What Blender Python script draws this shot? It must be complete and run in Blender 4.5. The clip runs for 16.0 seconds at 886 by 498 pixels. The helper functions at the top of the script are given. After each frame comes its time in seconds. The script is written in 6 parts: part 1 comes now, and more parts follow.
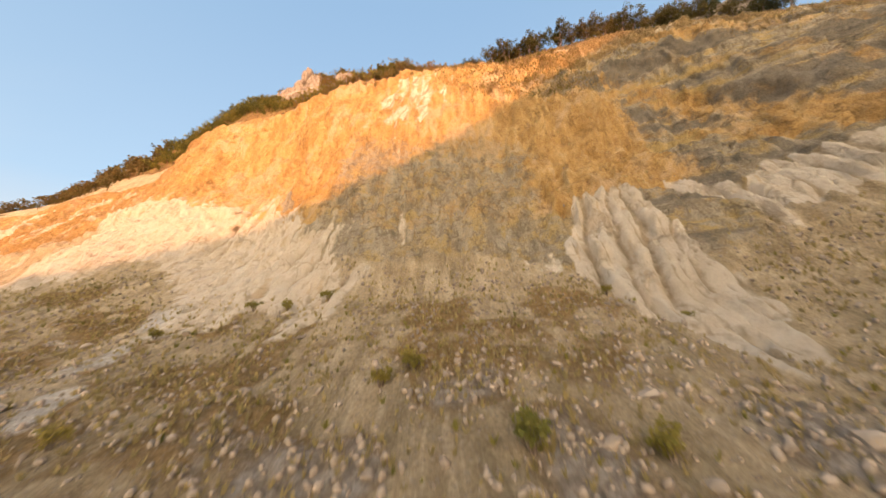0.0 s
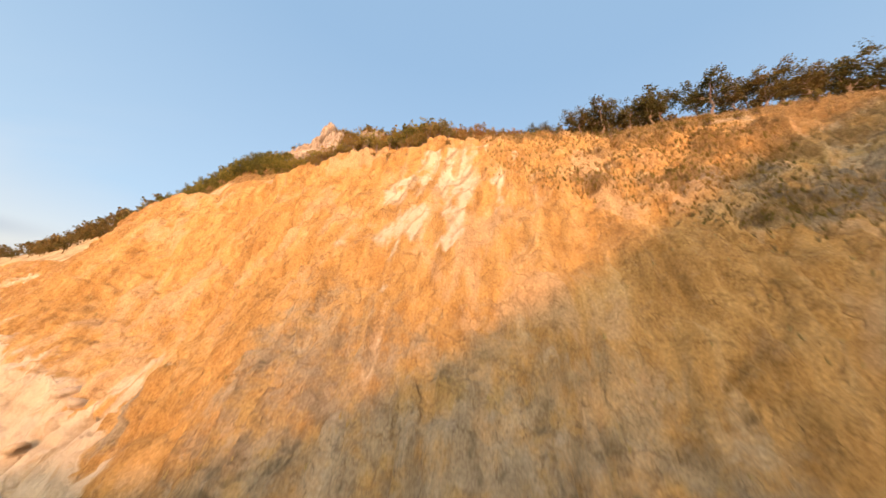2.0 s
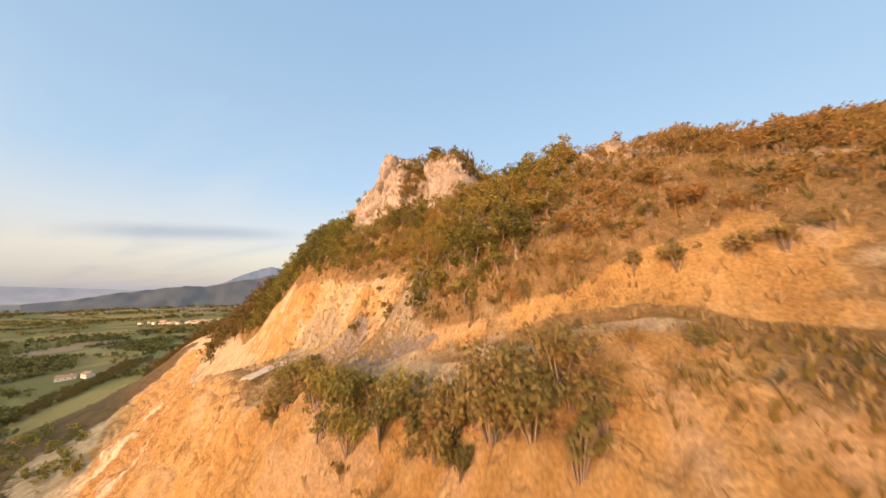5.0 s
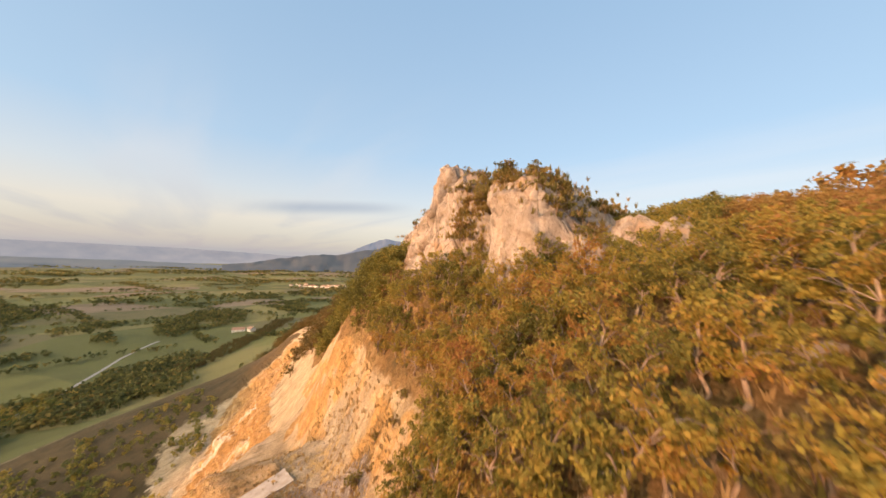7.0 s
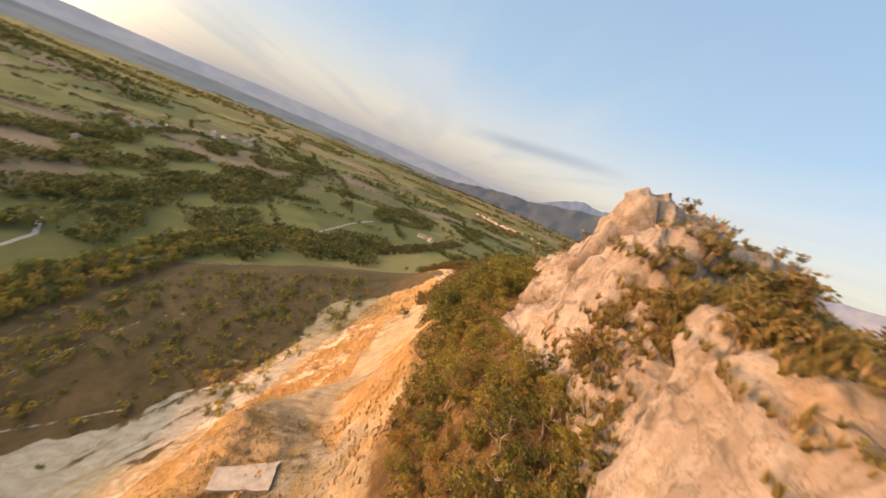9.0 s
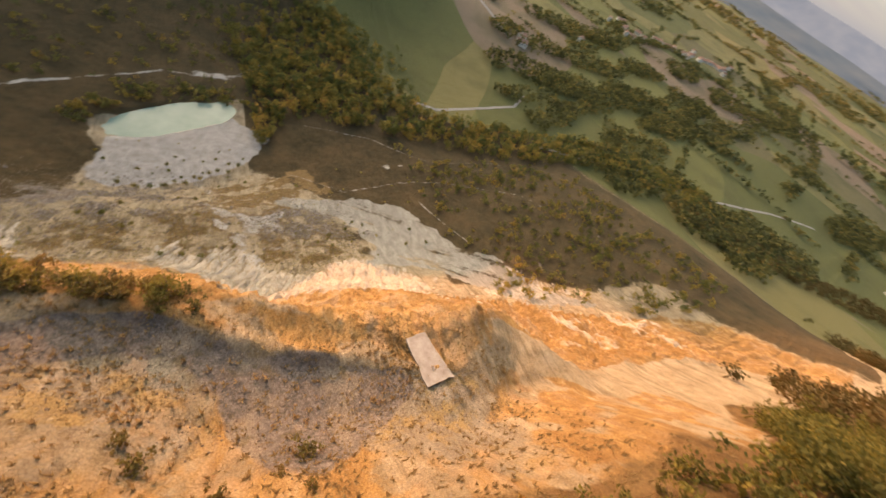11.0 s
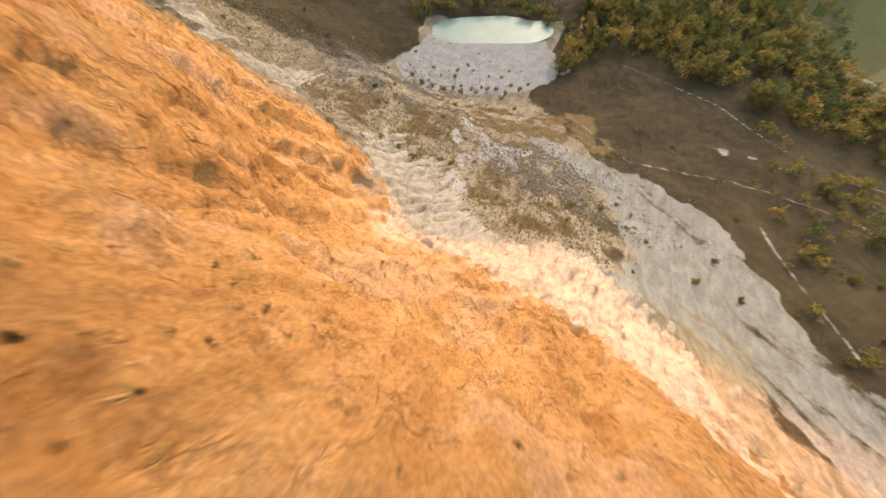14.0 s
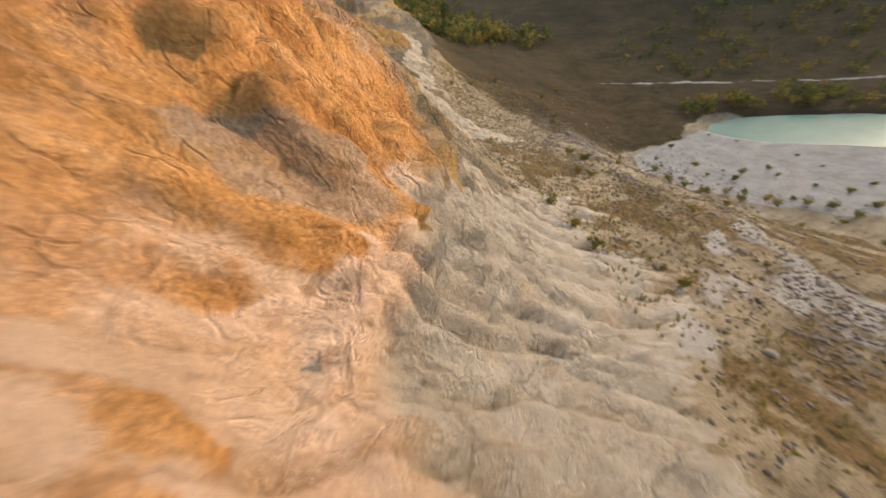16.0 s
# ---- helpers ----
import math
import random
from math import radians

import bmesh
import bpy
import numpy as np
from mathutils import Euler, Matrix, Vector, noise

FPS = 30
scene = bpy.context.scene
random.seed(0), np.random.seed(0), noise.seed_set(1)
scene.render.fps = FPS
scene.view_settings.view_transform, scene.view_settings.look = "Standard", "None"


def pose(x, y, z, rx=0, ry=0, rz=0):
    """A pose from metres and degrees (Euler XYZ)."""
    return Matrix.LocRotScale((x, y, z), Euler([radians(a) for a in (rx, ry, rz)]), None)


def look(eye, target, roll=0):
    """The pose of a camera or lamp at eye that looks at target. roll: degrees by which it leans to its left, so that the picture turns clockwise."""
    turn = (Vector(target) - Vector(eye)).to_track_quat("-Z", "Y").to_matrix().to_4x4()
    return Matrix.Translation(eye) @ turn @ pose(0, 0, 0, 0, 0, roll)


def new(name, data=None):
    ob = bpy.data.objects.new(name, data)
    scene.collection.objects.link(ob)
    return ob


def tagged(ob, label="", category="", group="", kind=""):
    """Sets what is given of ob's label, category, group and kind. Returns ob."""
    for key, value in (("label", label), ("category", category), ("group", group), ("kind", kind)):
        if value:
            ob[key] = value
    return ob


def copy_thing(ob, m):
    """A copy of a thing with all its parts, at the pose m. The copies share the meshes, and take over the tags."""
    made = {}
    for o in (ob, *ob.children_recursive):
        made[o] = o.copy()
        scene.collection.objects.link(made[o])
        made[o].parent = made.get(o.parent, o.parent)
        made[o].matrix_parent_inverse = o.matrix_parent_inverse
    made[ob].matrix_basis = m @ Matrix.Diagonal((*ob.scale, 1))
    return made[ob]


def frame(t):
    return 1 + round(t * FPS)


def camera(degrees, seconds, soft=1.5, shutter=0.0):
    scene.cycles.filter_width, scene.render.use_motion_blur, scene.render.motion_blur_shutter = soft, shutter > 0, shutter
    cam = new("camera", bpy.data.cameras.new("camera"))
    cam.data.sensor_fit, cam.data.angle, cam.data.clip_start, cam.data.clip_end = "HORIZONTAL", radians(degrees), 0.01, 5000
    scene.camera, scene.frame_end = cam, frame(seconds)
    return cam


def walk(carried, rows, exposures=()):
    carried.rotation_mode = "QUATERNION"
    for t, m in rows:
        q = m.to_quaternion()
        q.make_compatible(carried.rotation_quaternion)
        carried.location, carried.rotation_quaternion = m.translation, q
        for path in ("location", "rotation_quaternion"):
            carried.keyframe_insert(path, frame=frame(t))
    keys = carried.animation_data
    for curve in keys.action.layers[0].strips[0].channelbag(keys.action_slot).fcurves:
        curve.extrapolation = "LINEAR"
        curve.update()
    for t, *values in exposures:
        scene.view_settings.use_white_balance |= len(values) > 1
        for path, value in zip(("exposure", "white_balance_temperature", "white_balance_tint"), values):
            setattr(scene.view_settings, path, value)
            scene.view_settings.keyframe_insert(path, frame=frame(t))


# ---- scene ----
cam = camera(108.7, 16.0, shutter=0.27)
PATH = [
    (0, (0.000, -0.000, 10.000), (-0.000, 19.554, 14.201), -0.97),
    (0.5, (-0.586, 8.175, 16.194), (-0.501, 27.547, 21.164), 0.92),
    (1, (-0.869, 16.623, 23.784), (-1.266, 35.711, 29.742), 3.10),
    (1.5, (-1.001, 23.869, 31.283), (-2.167, 42.685, 37.959), 4.94),
    (2, (-1.025, 30.581, 39.694), (-3.271, 49.235, 46.548), 6.77),
    (2.5, (-1.093, 36.259, 47.526), (-4.632, 54.801, 54.133), 8.21),
    (3, (-1.332, 41.890, 56.112), (-6.636, 60.255, 61.994), 9.09),
    (3.5, (-1.635, 46.424, 63.663), (-8.624, 64.484, 68.663), 8.75),
    (4, (-2.467, 51.605, 71.061), (-11.043, 69.213, 75.114), 6.84),
    (4.5, (-3.787, 56.632, 77.319), (-13.453, 73.835, 80.576), 3.84),
    (5, (-5.373, 62.687, 82.867), (-16.142, 79.330, 85.523), 0.64),
    (5.2, (-6.334, 64.557, 85.077), (-17.459, 81.018, 87.372), -0.87),
    (7.3, (-15.726, 85.974, 101.183), (-32.024, 97.556, 101.648), 5.38),
    (7.5, (-17.077, 87.787, 102.529), (-33.826, 98.714, 102.802), 7.17),
    (8, (-20.981, 92.176, 105.707), (-38.877, 101.090, 105.173), 12.55),
    (8.5, (-24.885, 95.324, 108.533), (-43.662, 101.886, 106.447), 17.79),
    (9, (-29.088, 97.660, 110.778), (-48.211, 101.010, 105.971), 23.43),
    (9.5, (-33.514, 99.349, 111.527), (-51.833, 99.007, 103.508), 27.28),
    (10, (-38.306, 99.918, 110.864), (-54.162, 95.694, 99.429), 30.13),
    (10.2, (-39.637, 99.680, 110.518), (-54.182, 94.163, 97.949), 30.53),
    (12.3, (-49.405, 92.050, 97.595), (-50.994, 83.925, 79.389), 25.34),
    (12.5, (-50.284, 90.655, 94.937), (-51.094, 82.743, 76.587), 21.82),
    (13, (-51.539, 86.377, 86.009), (-50.643, 78.869, 67.493), 12.33),
    (13.5, (-52.150, 82.553, 77.542), (-49.738, 75.245, 59.082), 3.70),
    (14, (-52.085, 78.182, 68.310), (-47.796, 70.974, 50.154), -4.92),
    (14.5, (-51.677, 74.003, 59.857), (-45.176, 66.737, 42.395), -10.99),
    (15, (-50.298, 69.084, 51.533), (-40.920, 62.075, 35.317), -14.94),
    (15.5, (-47.880, 64.231, 43.694), (-35.389, 58.229, 29.273), -17.11),
    (16, (-43.499, 59.272, 36.984), (-27.845, 55.763, 25.042), -19.63),
]
walk(cam, [(t, look(eye, target, roll)) for t, eye, target, roll in PATH], exposures=[(0, 1.6, 6500, 10), (5, 1.55, 6500, 10), (7.5, 1.5, 6500, 10), (9, 1.45, 6500, 10), (10.2, 1.36, 6500, 10), (12.5, 1.7, 6250, 10), (13, 1.8, 6100, 10), (13.5, 1.84, 6050, 10), (14, 1.8, 6050, 10), (15.5, 1.64, 6050, 10), (16, 1.6, 6050, 10)])

# ---------- sky, sun, exposure ----------
SUN_YAW, SUN_UP = 183.0, 6.0
world = bpy.data.worlds.new("evening_sky")
scene.world = world
world.use_nodes = True
wn, wl = world.node_tree.nodes, world.node_tree.links
sky = wn.new("ShaderNodeTexSky")
sky.sky_type, sky.sun_disc = "NISHITA", False
sky.sun_elevation, sky.sun_rotation = radians(SUN_UP), radians(360.0 - SUN_YAW)
sky.altitude, sky.air_density, sky.dust_density, sky.ozone_density = 500, 1.0, 1.2, 1.5
SKY_STRENGTH, GLOW = 0.15, 32.0
SUN_WAY = (-math.sin(radians(SUN_YAW)) * math.cos(radians(SUN_UP)), math.cos(radians(SUN_YAW)) * math.cos(radians(SUN_UP)), math.sin(radians(SUN_UP)))


def sky_nodes():
    """Clear evening sky, paler than a pure blue one, with a peach haze over the horizon and thin streaks of cloud."""
    coord = wn.new("ShaderNodeTexCoord").outputs["Generated"]
    sep = wn.new("ShaderNodeSeparateXYZ")
    wl.new(coord, sep.inputs[0])
    haze = wn.new("ShaderNodeValToRGB")
    wl.new(sep.outputs[2], haze.inputs[0])
    stops = ((0.0, (0.50, 0.50, 0.56)), (0.03, (0.62, 0.56, 0.56)), (0.09, (0.84, 0.72, 0.64)), (0.17, (0.72, 0.74, 0.78)), (0.30, (0.50, 0.67, 0.86)), (0.75, (0.35, 0.54, 0.78)))
    e = haze.color_ramp.elements
    while len(e) < len(stops):
        e.new(0.5)
    for k, (p, c) in enumerate(stops):
        e[k].position, e[k].color = p, (*c, 1)
    # cloud streaks: long thin noise in a layer overhead
    div = wn.new("ShaderNodeVectorMath")
    div.operation = "DIVIDE"
    lift = wn.new("ShaderNodeMath")
    lift.operation = "ADD"
    wl.new(sep.outputs[2], lift.inputs[0])
    lift.inputs[1].default_value = 0.06
    comb = wn.new("ShaderNodeCombineXYZ")
    for k in range(3):
        wl.new(lift.outputs[0], comb.inputs[k])
    wl.new(coord, div.inputs[0])
    wl.new(comb.outputs[0], div.inputs[1])
    m = wn.new("ShaderNodeMapping")
    m.inputs["Rotation"].default_value[2] = radians(-32)
    m.inputs["Scale"].default_value = (0.16, 0.75, 0.0)
    wl.new(div.outputs[0], m.inputs[0])
    n = wn.new("ShaderNodeTexNoise")
    n.inputs["Scale"].default_value, n.inputs["Detail"].default_value, n.inputs["Distortion"].default_value = 1.3, 6, 0.4
    wl.new(m.outputs[0], n.inputs["Vector"])
    cl = wn.new("ShaderNodeMapRange")
    cl.interpolation_type = "SMOOTHSTEP"
    cl.inputs[1].default_value, cl.inputs[2].default_value, cl.inputs[4].default_value = 0.45, 0.68, 0.62
    wl.new(n.outputs["Fac"], cl.inputs[0])
    low = wn.new("ShaderNodeMapRange")
    low.inputs[1].default_value, low.inputs[2].default_value, low.inputs[3].default_value, low.inputs[4].default_value = 0.1, 0.5, 1.0, 0.0
    wl.new(sep.outputs[2], low.inputs[0])
    fac = wn.new("ShaderNodeMath")
    fac.operation = "MULTIPLY"
    wl.new(cl.outputs[0], fac.inputs[0])
    wl.new(low.outputs[0], fac.inputs[1])
    cloud = wn.new("ShaderNodeMix")
    cloud.data_type = "RGBA"
    wl.new(fac.outputs[0], cloud.inputs[0])
    wl.new(haze.outputs[0], cloud.inputs[6])
    veil = wn.new("ShaderNodeValToRGB")
    wl.new(sep.outputs[2], veil.inputs[0])
    veil.color_ramp.elements[0].position, veil.color_ramp.elements[0].color = 0.05, (0.50, 0.46, 0.54, 1)
    veil.color_ramp.elements[1].position, veil.color_ramp.elements[1].color = 0.22, (0.84, 0.80, 0.80, 1)
    wl.new(veil.outputs[0], cloud.inputs[7])
    # one long grey-violet bank low in the west
    yaw, el = radians(71), radians(8.0)
    out = Vector((-math.sin(yaw) * math.cos(el), math.cos(yaw) * math.cos(el), math.sin(el)))
    side = Vector((math.cos(yaw), math.sin(yaw), 0.0))
    rise = side.cross(out)

    def along_axis(axis, lo, hi):
        d = wn.new("ShaderNodeVectorMath")
        d.operation = "DOT_PRODUCT"
        wl.new(coord, d.inputs[0])
        d.inputs[1].default_value = axis
        a = wn.new("ShaderNodeMath")
        a.operation = "ABSOLUTE"
        wl.new(d.outputs["Value"], a.inputs[0])
        fade = wn.new("ShaderNodeMapRange")
        fade.interpolation_type = "SMOOTHSTEP"
        fade.inputs[1].default_value, fade.inputs[2].default_value, fade.inputs[3].default_value, fade.inputs[4].default_value = lo, hi, 1.0, 0.0
        wl.new(a.outputs[0], fade.inputs[0])
        return fade.outputs[0]

    bank = None
    for k in (along_axis(tuple(rise * math.cos(0.09) - side * math.sin(0.09)), 0.0, 0.027), along_axis(tuple(side), 0.08, 0.27), n.outputs["Fac"]):
        if bank is None:
            bank = k
        else:
            t = wn.new("ShaderNodeMath")
            t.operation = "MULTIPLY"
            wl.new(bank, t.inputs[0])
            wl.new(k, t.inputs[1])
            bank = t.outputs[0]
    dense = wn.new("ShaderNodeMath")
    dense.operation = "MULTIPLY"
    dense.use_clamp = True
    wl.new(bank, dense.inputs[0])
    dense.inputs[1].default_value = 1.7
    veiled = wn.new("ShaderNodeMix")
    veiled.data_type = "RGBA"
    wl.new(dense.outputs[0], veiled.inputs[0])
    wl.new(cloud.outputs[2], veiled.inputs[6])
    veiled.inputs[7].default_value = (0.46, 0.46, 0.55, 1)
    up = wn.new("ShaderNodeVectorMath")
    up.operation = "SCALE"
    wl.new(veiled.outputs[2], up.inputs[0])
    up.inputs["Scale"].default_value = 2.3
    both = wn.new("ShaderNodeMix")
    both.data_type = "RGBA"
    both.inputs[0].default_value = 0.82
    wl.new(sky.outputs[0], both.inputs[6])
    wl.new(up.outputs[0], both.inputs[7])
    # the glow round the low sun
    dot = wn.new("ShaderNodeVectorMath")
    dot.operation = "DOT_PRODUCT"
    wl.new(coord, dot.inputs[0])
    dot.inputs[1].default_value = SUN_WAY
    near = wn.new("ShaderNodeMapRange")
    near.inputs[1].default_value, near.inputs[2].default_value = 0.42, 1.0
    wl.new(dot.outputs["Value"], near.inputs[0])
    power = wn.new("ShaderNodeMath")
    power.operation = "POWER"
    wl.new(near.outputs[0], power.inputs[0])
    power.inputs[1].default_value = 2.6
    warm = wn.new("ShaderNodeVectorMath")
    warm.operation = "SCALE"
    warm.inputs[0].default_value = (1.0, 0.72, 0.44)
    gain = wn.new("ShaderNodeMath")
    gain.operation = "MULTIPLY"
    wl.new(power.outputs[0], gain.inputs[0])
    gain.inputs[1].default_value = GLOW
    wl.new(gain.outputs[0], warm.inputs["Scale"])
    total = wn.new("ShaderNodeVectorMath")
    total.operation = "ADD"
    wl.new(both.outputs[2], total.inputs[0])
    wl.new(warm.outputs[0], total.inputs[1])
    wl.new(total.outputs[0], wn["Background"].inputs[0])
    wn["Background"].inputs[1].default_value = SKY_STRENGTH


sky_nodes()

sun_data = bpy.data.lights.new("sun", "SUN")
sun_data.energy, sun_data.angle, sun_data.color = 2.35, radians(0.4), (1.0, 0.43, 0.185)
sun = new("sun", sun_data)
sd = Vector(SUN_WAY)
sun.matrix_world = look(sd * 500, (0, 0, 0))


# ---------- numeric helpers ----------
def hash3(ix, iy, iz, seed):
    h = (ix * 374761393 + iy * 668265263 + iz * 2147483647 + seed * 974634777) & 0xFFFFFFFF
    h = ((h ^ (h >> 13)) * 1274126177) & 0xFFFFFFFF
    return ((h ^ (h >> 16)) & 0xFFFFFF) / float(0xFFFFFF)


def vnoise(x, y, z=0.0, seed=0):
    """Smooth value noise in -1..1 on arrays."""
    x, y, z = np.broadcast_arrays(np.asarray(x, float), np.asarray(y, float), np.asarray(z, float))
    ix, iy, iz = (np.floor(a).astype(np.int64) for a in (x, y, z))
    fx, fy, fz = x - ix, y - iy, z - iz
    fx, fy, fz = (a * a * a * (a * (a * 6 - 15) + 10) for a in (fx, fy, fz))
    out = 0.0
    for dx in (0, 1):
        for dy in (0, 1):
            for dz in (0, 1):
                w = (fx if dx else 1 - fx) * (fy if dy else 1 - fy) * (fz if dz else 1 - fz)
                out = out + w * hash3(ix + dx, iy + dy, iz + dz, seed)
    return out * 2 - 1


def fbm(x, y, z=0.0, octaves=4, seed=0, gain=0.5):
    total, amp, f = 0.0, 1.0, 1.0
    for k in range(octaves):
        total = total + amp * vnoise(np.asarray(x) * f, np.asarray(y) * f, np.asarray(z) * f, seed + 17 * k)
        amp *= gain
        f *= 2.03
    return total


def ridged(x, y, z=0.0, octaves=3, seed=0):
    total, amp, f = 0.0, 1.0, 1.0
    for k in range(octaves):
        total = total + amp * (1 - 2 * np.abs(vnoise(np.asarray(x) * f, np.asarray(y) * f, np.asarray(z) * f, seed + 31 * k)))
        amp *= 0.5
        f *= 2.1
    return total


def facets(x, y, z, seed, tilt=0.35):
    """Angular blocks: the nearest of scattered seeds gives each block its own step and slant."""
    x, y, z = np.broadcast_arrays(np.asarray(x, float), np.asarray(y, float), np.asarray(z, float))
    ix, iy, iz = (np.floor(a).astype(np.int64) for a in (x, y, z))
    best, out = np.full(x.shape, 1e9), np.zeros(x.shape)
    for dx in (-1, 0, 1):
        for dy in (-1, 0, 1):
            for dz in (-1, 0, 1):
                cx, cy, cz = ix + dx, iy + dy, iz + dz
                ox, oy, oz = (x - cx - hash3(cx, cy, cz, seed + k) for k in (1, 2, 3))
                d = ox * ox + oy * oy + oz * oz
                a, b, c, e = (hash3(cx, cy, cz, seed + k) - 0.5 for k in (4, 5, 6, 7))
                near = d < best
                best = np.where(near, d, best)
                out = np.where(near, e + 2 * tilt * (a * ox + b * oy + c * oz), out)
    return out


def smooth(a, b, v):
    t = np.clip((v - a) / (b - a), 0, 1)
    return t * t * (3 - 2 * t)


def band(v, a, b, soft):
    return smooth(a - soft, a + soft, v) * (1 - smooth(b - soft, b + soft, v))


def pchip(xs, ys, x):
    """Monotone cubic through (xs, ys); ys may have columns."""
    xs, ys, x = np.asarray(xs, float), np.asarray(ys, float), np.asarray(x, float)
    h = np.diff(xs)
    h = h if ys.ndim == 1 else h[:, None]
    d = np.diff(ys, axis=0) / h
    m = np.zeros_like(ys)
    m[1:-1] = np.where(d[:-1] * d[1:] > 0, 2 * d[:-1] * d[1:] / np.where(d[:-1] + d[1:] == 0, 1, d[:-1] + d[1:]), 0)
    m[0], m[-1] = d[0], d[-1]
    i = np.clip(np.searchsorted(xs, x) - 1, 0, len(xs) - 2)
    hh = xs[i + 1] - xs[i]
    t = np.clip((x - xs[i]) / hh, 0, 1)
    if ys.ndim > 1:
        t, hh = t[:, None], hh[:, None]
    return (ys[i] * (1 + 2 * t) * (1 - t) ** 2 + hh * m[i] * t * (1 - t) ** 2 + ys[i + 1] * t * t * (3 - 2 * t) + hh * m[i + 1] * t * t * (t - 1))


# ---------- the lie of the land ----------
# Sections across the hill, west to east. Each: pond level, floor, talus foot, cliff toe, top of the white marl,
# two steps of the cliff, crest, back of the terrace, top of the road cut, wood, ridge; as (y, z).
SECTIONS = {
    -4600: ((-40, -60), (0, -60), (40, -60), (75, -60), (92, -60), (100, -60), (107, -60), (113, -60), (117, -60), (125, -60), (140, -60), (260, -60)),
    -1500: ((-40, -42), (0, -42), (40, -42), (75, -42), (92, -42), (100, -42), (107, -42), (113, -42), (117, -42), (125, -42), (140, -42), (260, -42)),
    -560: ((-40, -33), (0, -33), (40, -32), (75, -31), (92, -30), (100, -29), (107, -29), (113, -28), (117, -28), (125, -27), (140, -26), (260, -14)),
    -330: ((-40, -26), (10, -22), (55, -15), (90, -8), (110, -4), (118, -2), (125, 0), (132, 2), (137, 4), (143, 6), (155, 11), (220, 34)),
    -250: ((-40, -21), (10, -9), (50, 4), (86, 15), (108, 22), (116, 26), (123, 29), (130, 33), (135, 36), (140, 39), (150, 44), (190, 56)),
    -182: ((-40, -17), (10, -2), (50, 11), (82, 23), (106, 33), (116, 42), (123, 48), (130, 56), (134, 60), (138, 63), (146, 69), (180, 78)),
    -140: ((-40, -14), (10, -2), (48, 9), (72, 18), (92, 33), (100, 41), (107, 48), (113, 55), (117, 59), (125, 68), (135, 80), (170, 90)),
    -110: ((-40, -13), (5, -5), (42, 6), (62, 14), (79, 27), (90, 38), (98, 48), (103, 54), (108, 59), (116, 70), (124, 84), (165, 94)),
    -88: ((-40, -13), (5, -7), (40, 4), (60, 16), (72, 28), (84, 42), (93, 52), (100, 61), (106, 68), (113, 82), (120, 95), (160, 98)),
    -73: ((-40, -13), (5, -7), (38, 6), (54, 17), (68, 32), (77, 46), (83, 56), (87, 64), (98, 64.5), (109, 88), (118, 98), (158, 100)),
    -62: ((-30, -12.6), (8, -5), (38, 8), (52, 20), (66, 34), (74, 47), (80, 58), (90, 69.2), (100, 71.8), (107, 87), (117, 98), (155, 101)),
    -50: ((-24, -12.5), (10, -2), (40, 11), (51, 18), (64.5, 33), (74.5, 45), (80, 59), (86, 68.5), (96, 72), (104, 86), (112, 97), (152, 103)),
    -38: ((-18, -12.3), (12, 0), (36, 8), (52, 18), (63.8, 31), (70.5, 44), (75.5, 56), (81, 71.3), (92, 74.4), (103, 88), (111, 97), (150, 106)),
    -28: ((-15, -12.2), (14, 2), (33, 8), (48, 17), (55.6, 28), (63.5, 42), (70, 57), (79, 74.7), (86, 77), (95, 87), (109, 97), (150, 108)),
    -18: ((-12, -12), (13, 2.5), (31, 8), (45, 17), (51.3, 29), (60.5, 46), (69.5, 62), (78, 76), (83.5, 78.5), (87, 85), (104, 97), (150, 108)),
    -5: ((-11, -12), (10, 1.5), (29, 9), (38, 14.5), (44, 23), (55, 43), (70, 67), (80, 79.5), (85, 82), (88, 86.5), (99, 96.5), (150, 108)),
    8: ((-12, -11.8), (9, 2), (25, 8.5), (37, 15.5), (43, 24), (52.5, 40), (65, 63), (76, 78), (81.5, 81.5), (86, 85.5), (97, 93.5), (150, 109)),
    23: ((-20, -11), (5, 2), (22, 8), (29, 13), (40, 25.5), (47, 36), (55, 52), (68, 73), (74, 78.5), (82, 84.5), (96, 93), (150, 110)),
    38: ((-36, -10), (0, 3), (18, 11), (26, 18), (40, 30), (48, 39), (53, 52), (63, 73), (70, 79), (80, 86), (95, 95), (150, 113)),
    54: ((-45, -7), (-5, 6), (12, 14), (20, 22), (30, 32), (37, 40), (43, 51), (55, 68.5), (63, 75), (75, 83.5), (90, 93), (150, 116)),
    85: ((-55, -2), (-18, 9), (-5, 14), (6, 22), (15, 33), (22, 41), (28, 46), (40, 57), (50, 65), (65, 74), (85, 86), (150, 108)),
    130: ((-70, 2), (-40, 9), (-25, 13), (-12, 18), (0, 25), (10, 31), (20, 38), (35, 48), (50, 59), (65, 70), (85, 84), (150, 116)),
    260: ((-70, 16), (-40, 20), (-25, 24), (-12, 28), (0, 33), (10, 38), (20, 43), (35, 51), (50, 60), (65, 70), (85, 84), (150, 126)),
    700: ((-70, 40), (-40, 43), (-25, 45), (-12, 47), (0, 50), (10, 52), (20, 55), (35, 60), (50, 65), (65, 72), (85, 80), (150, 110)),
    4600: ((-70, 40), (-40, 42), (-25, 44), (-12, 46), (0, 48), (10, 50), (20, 52), (35, 56), (50, 60), (65, 66), (85, 74), (150, 90)),
}
ST_X = np.array(sorted(SECTIONS), float)
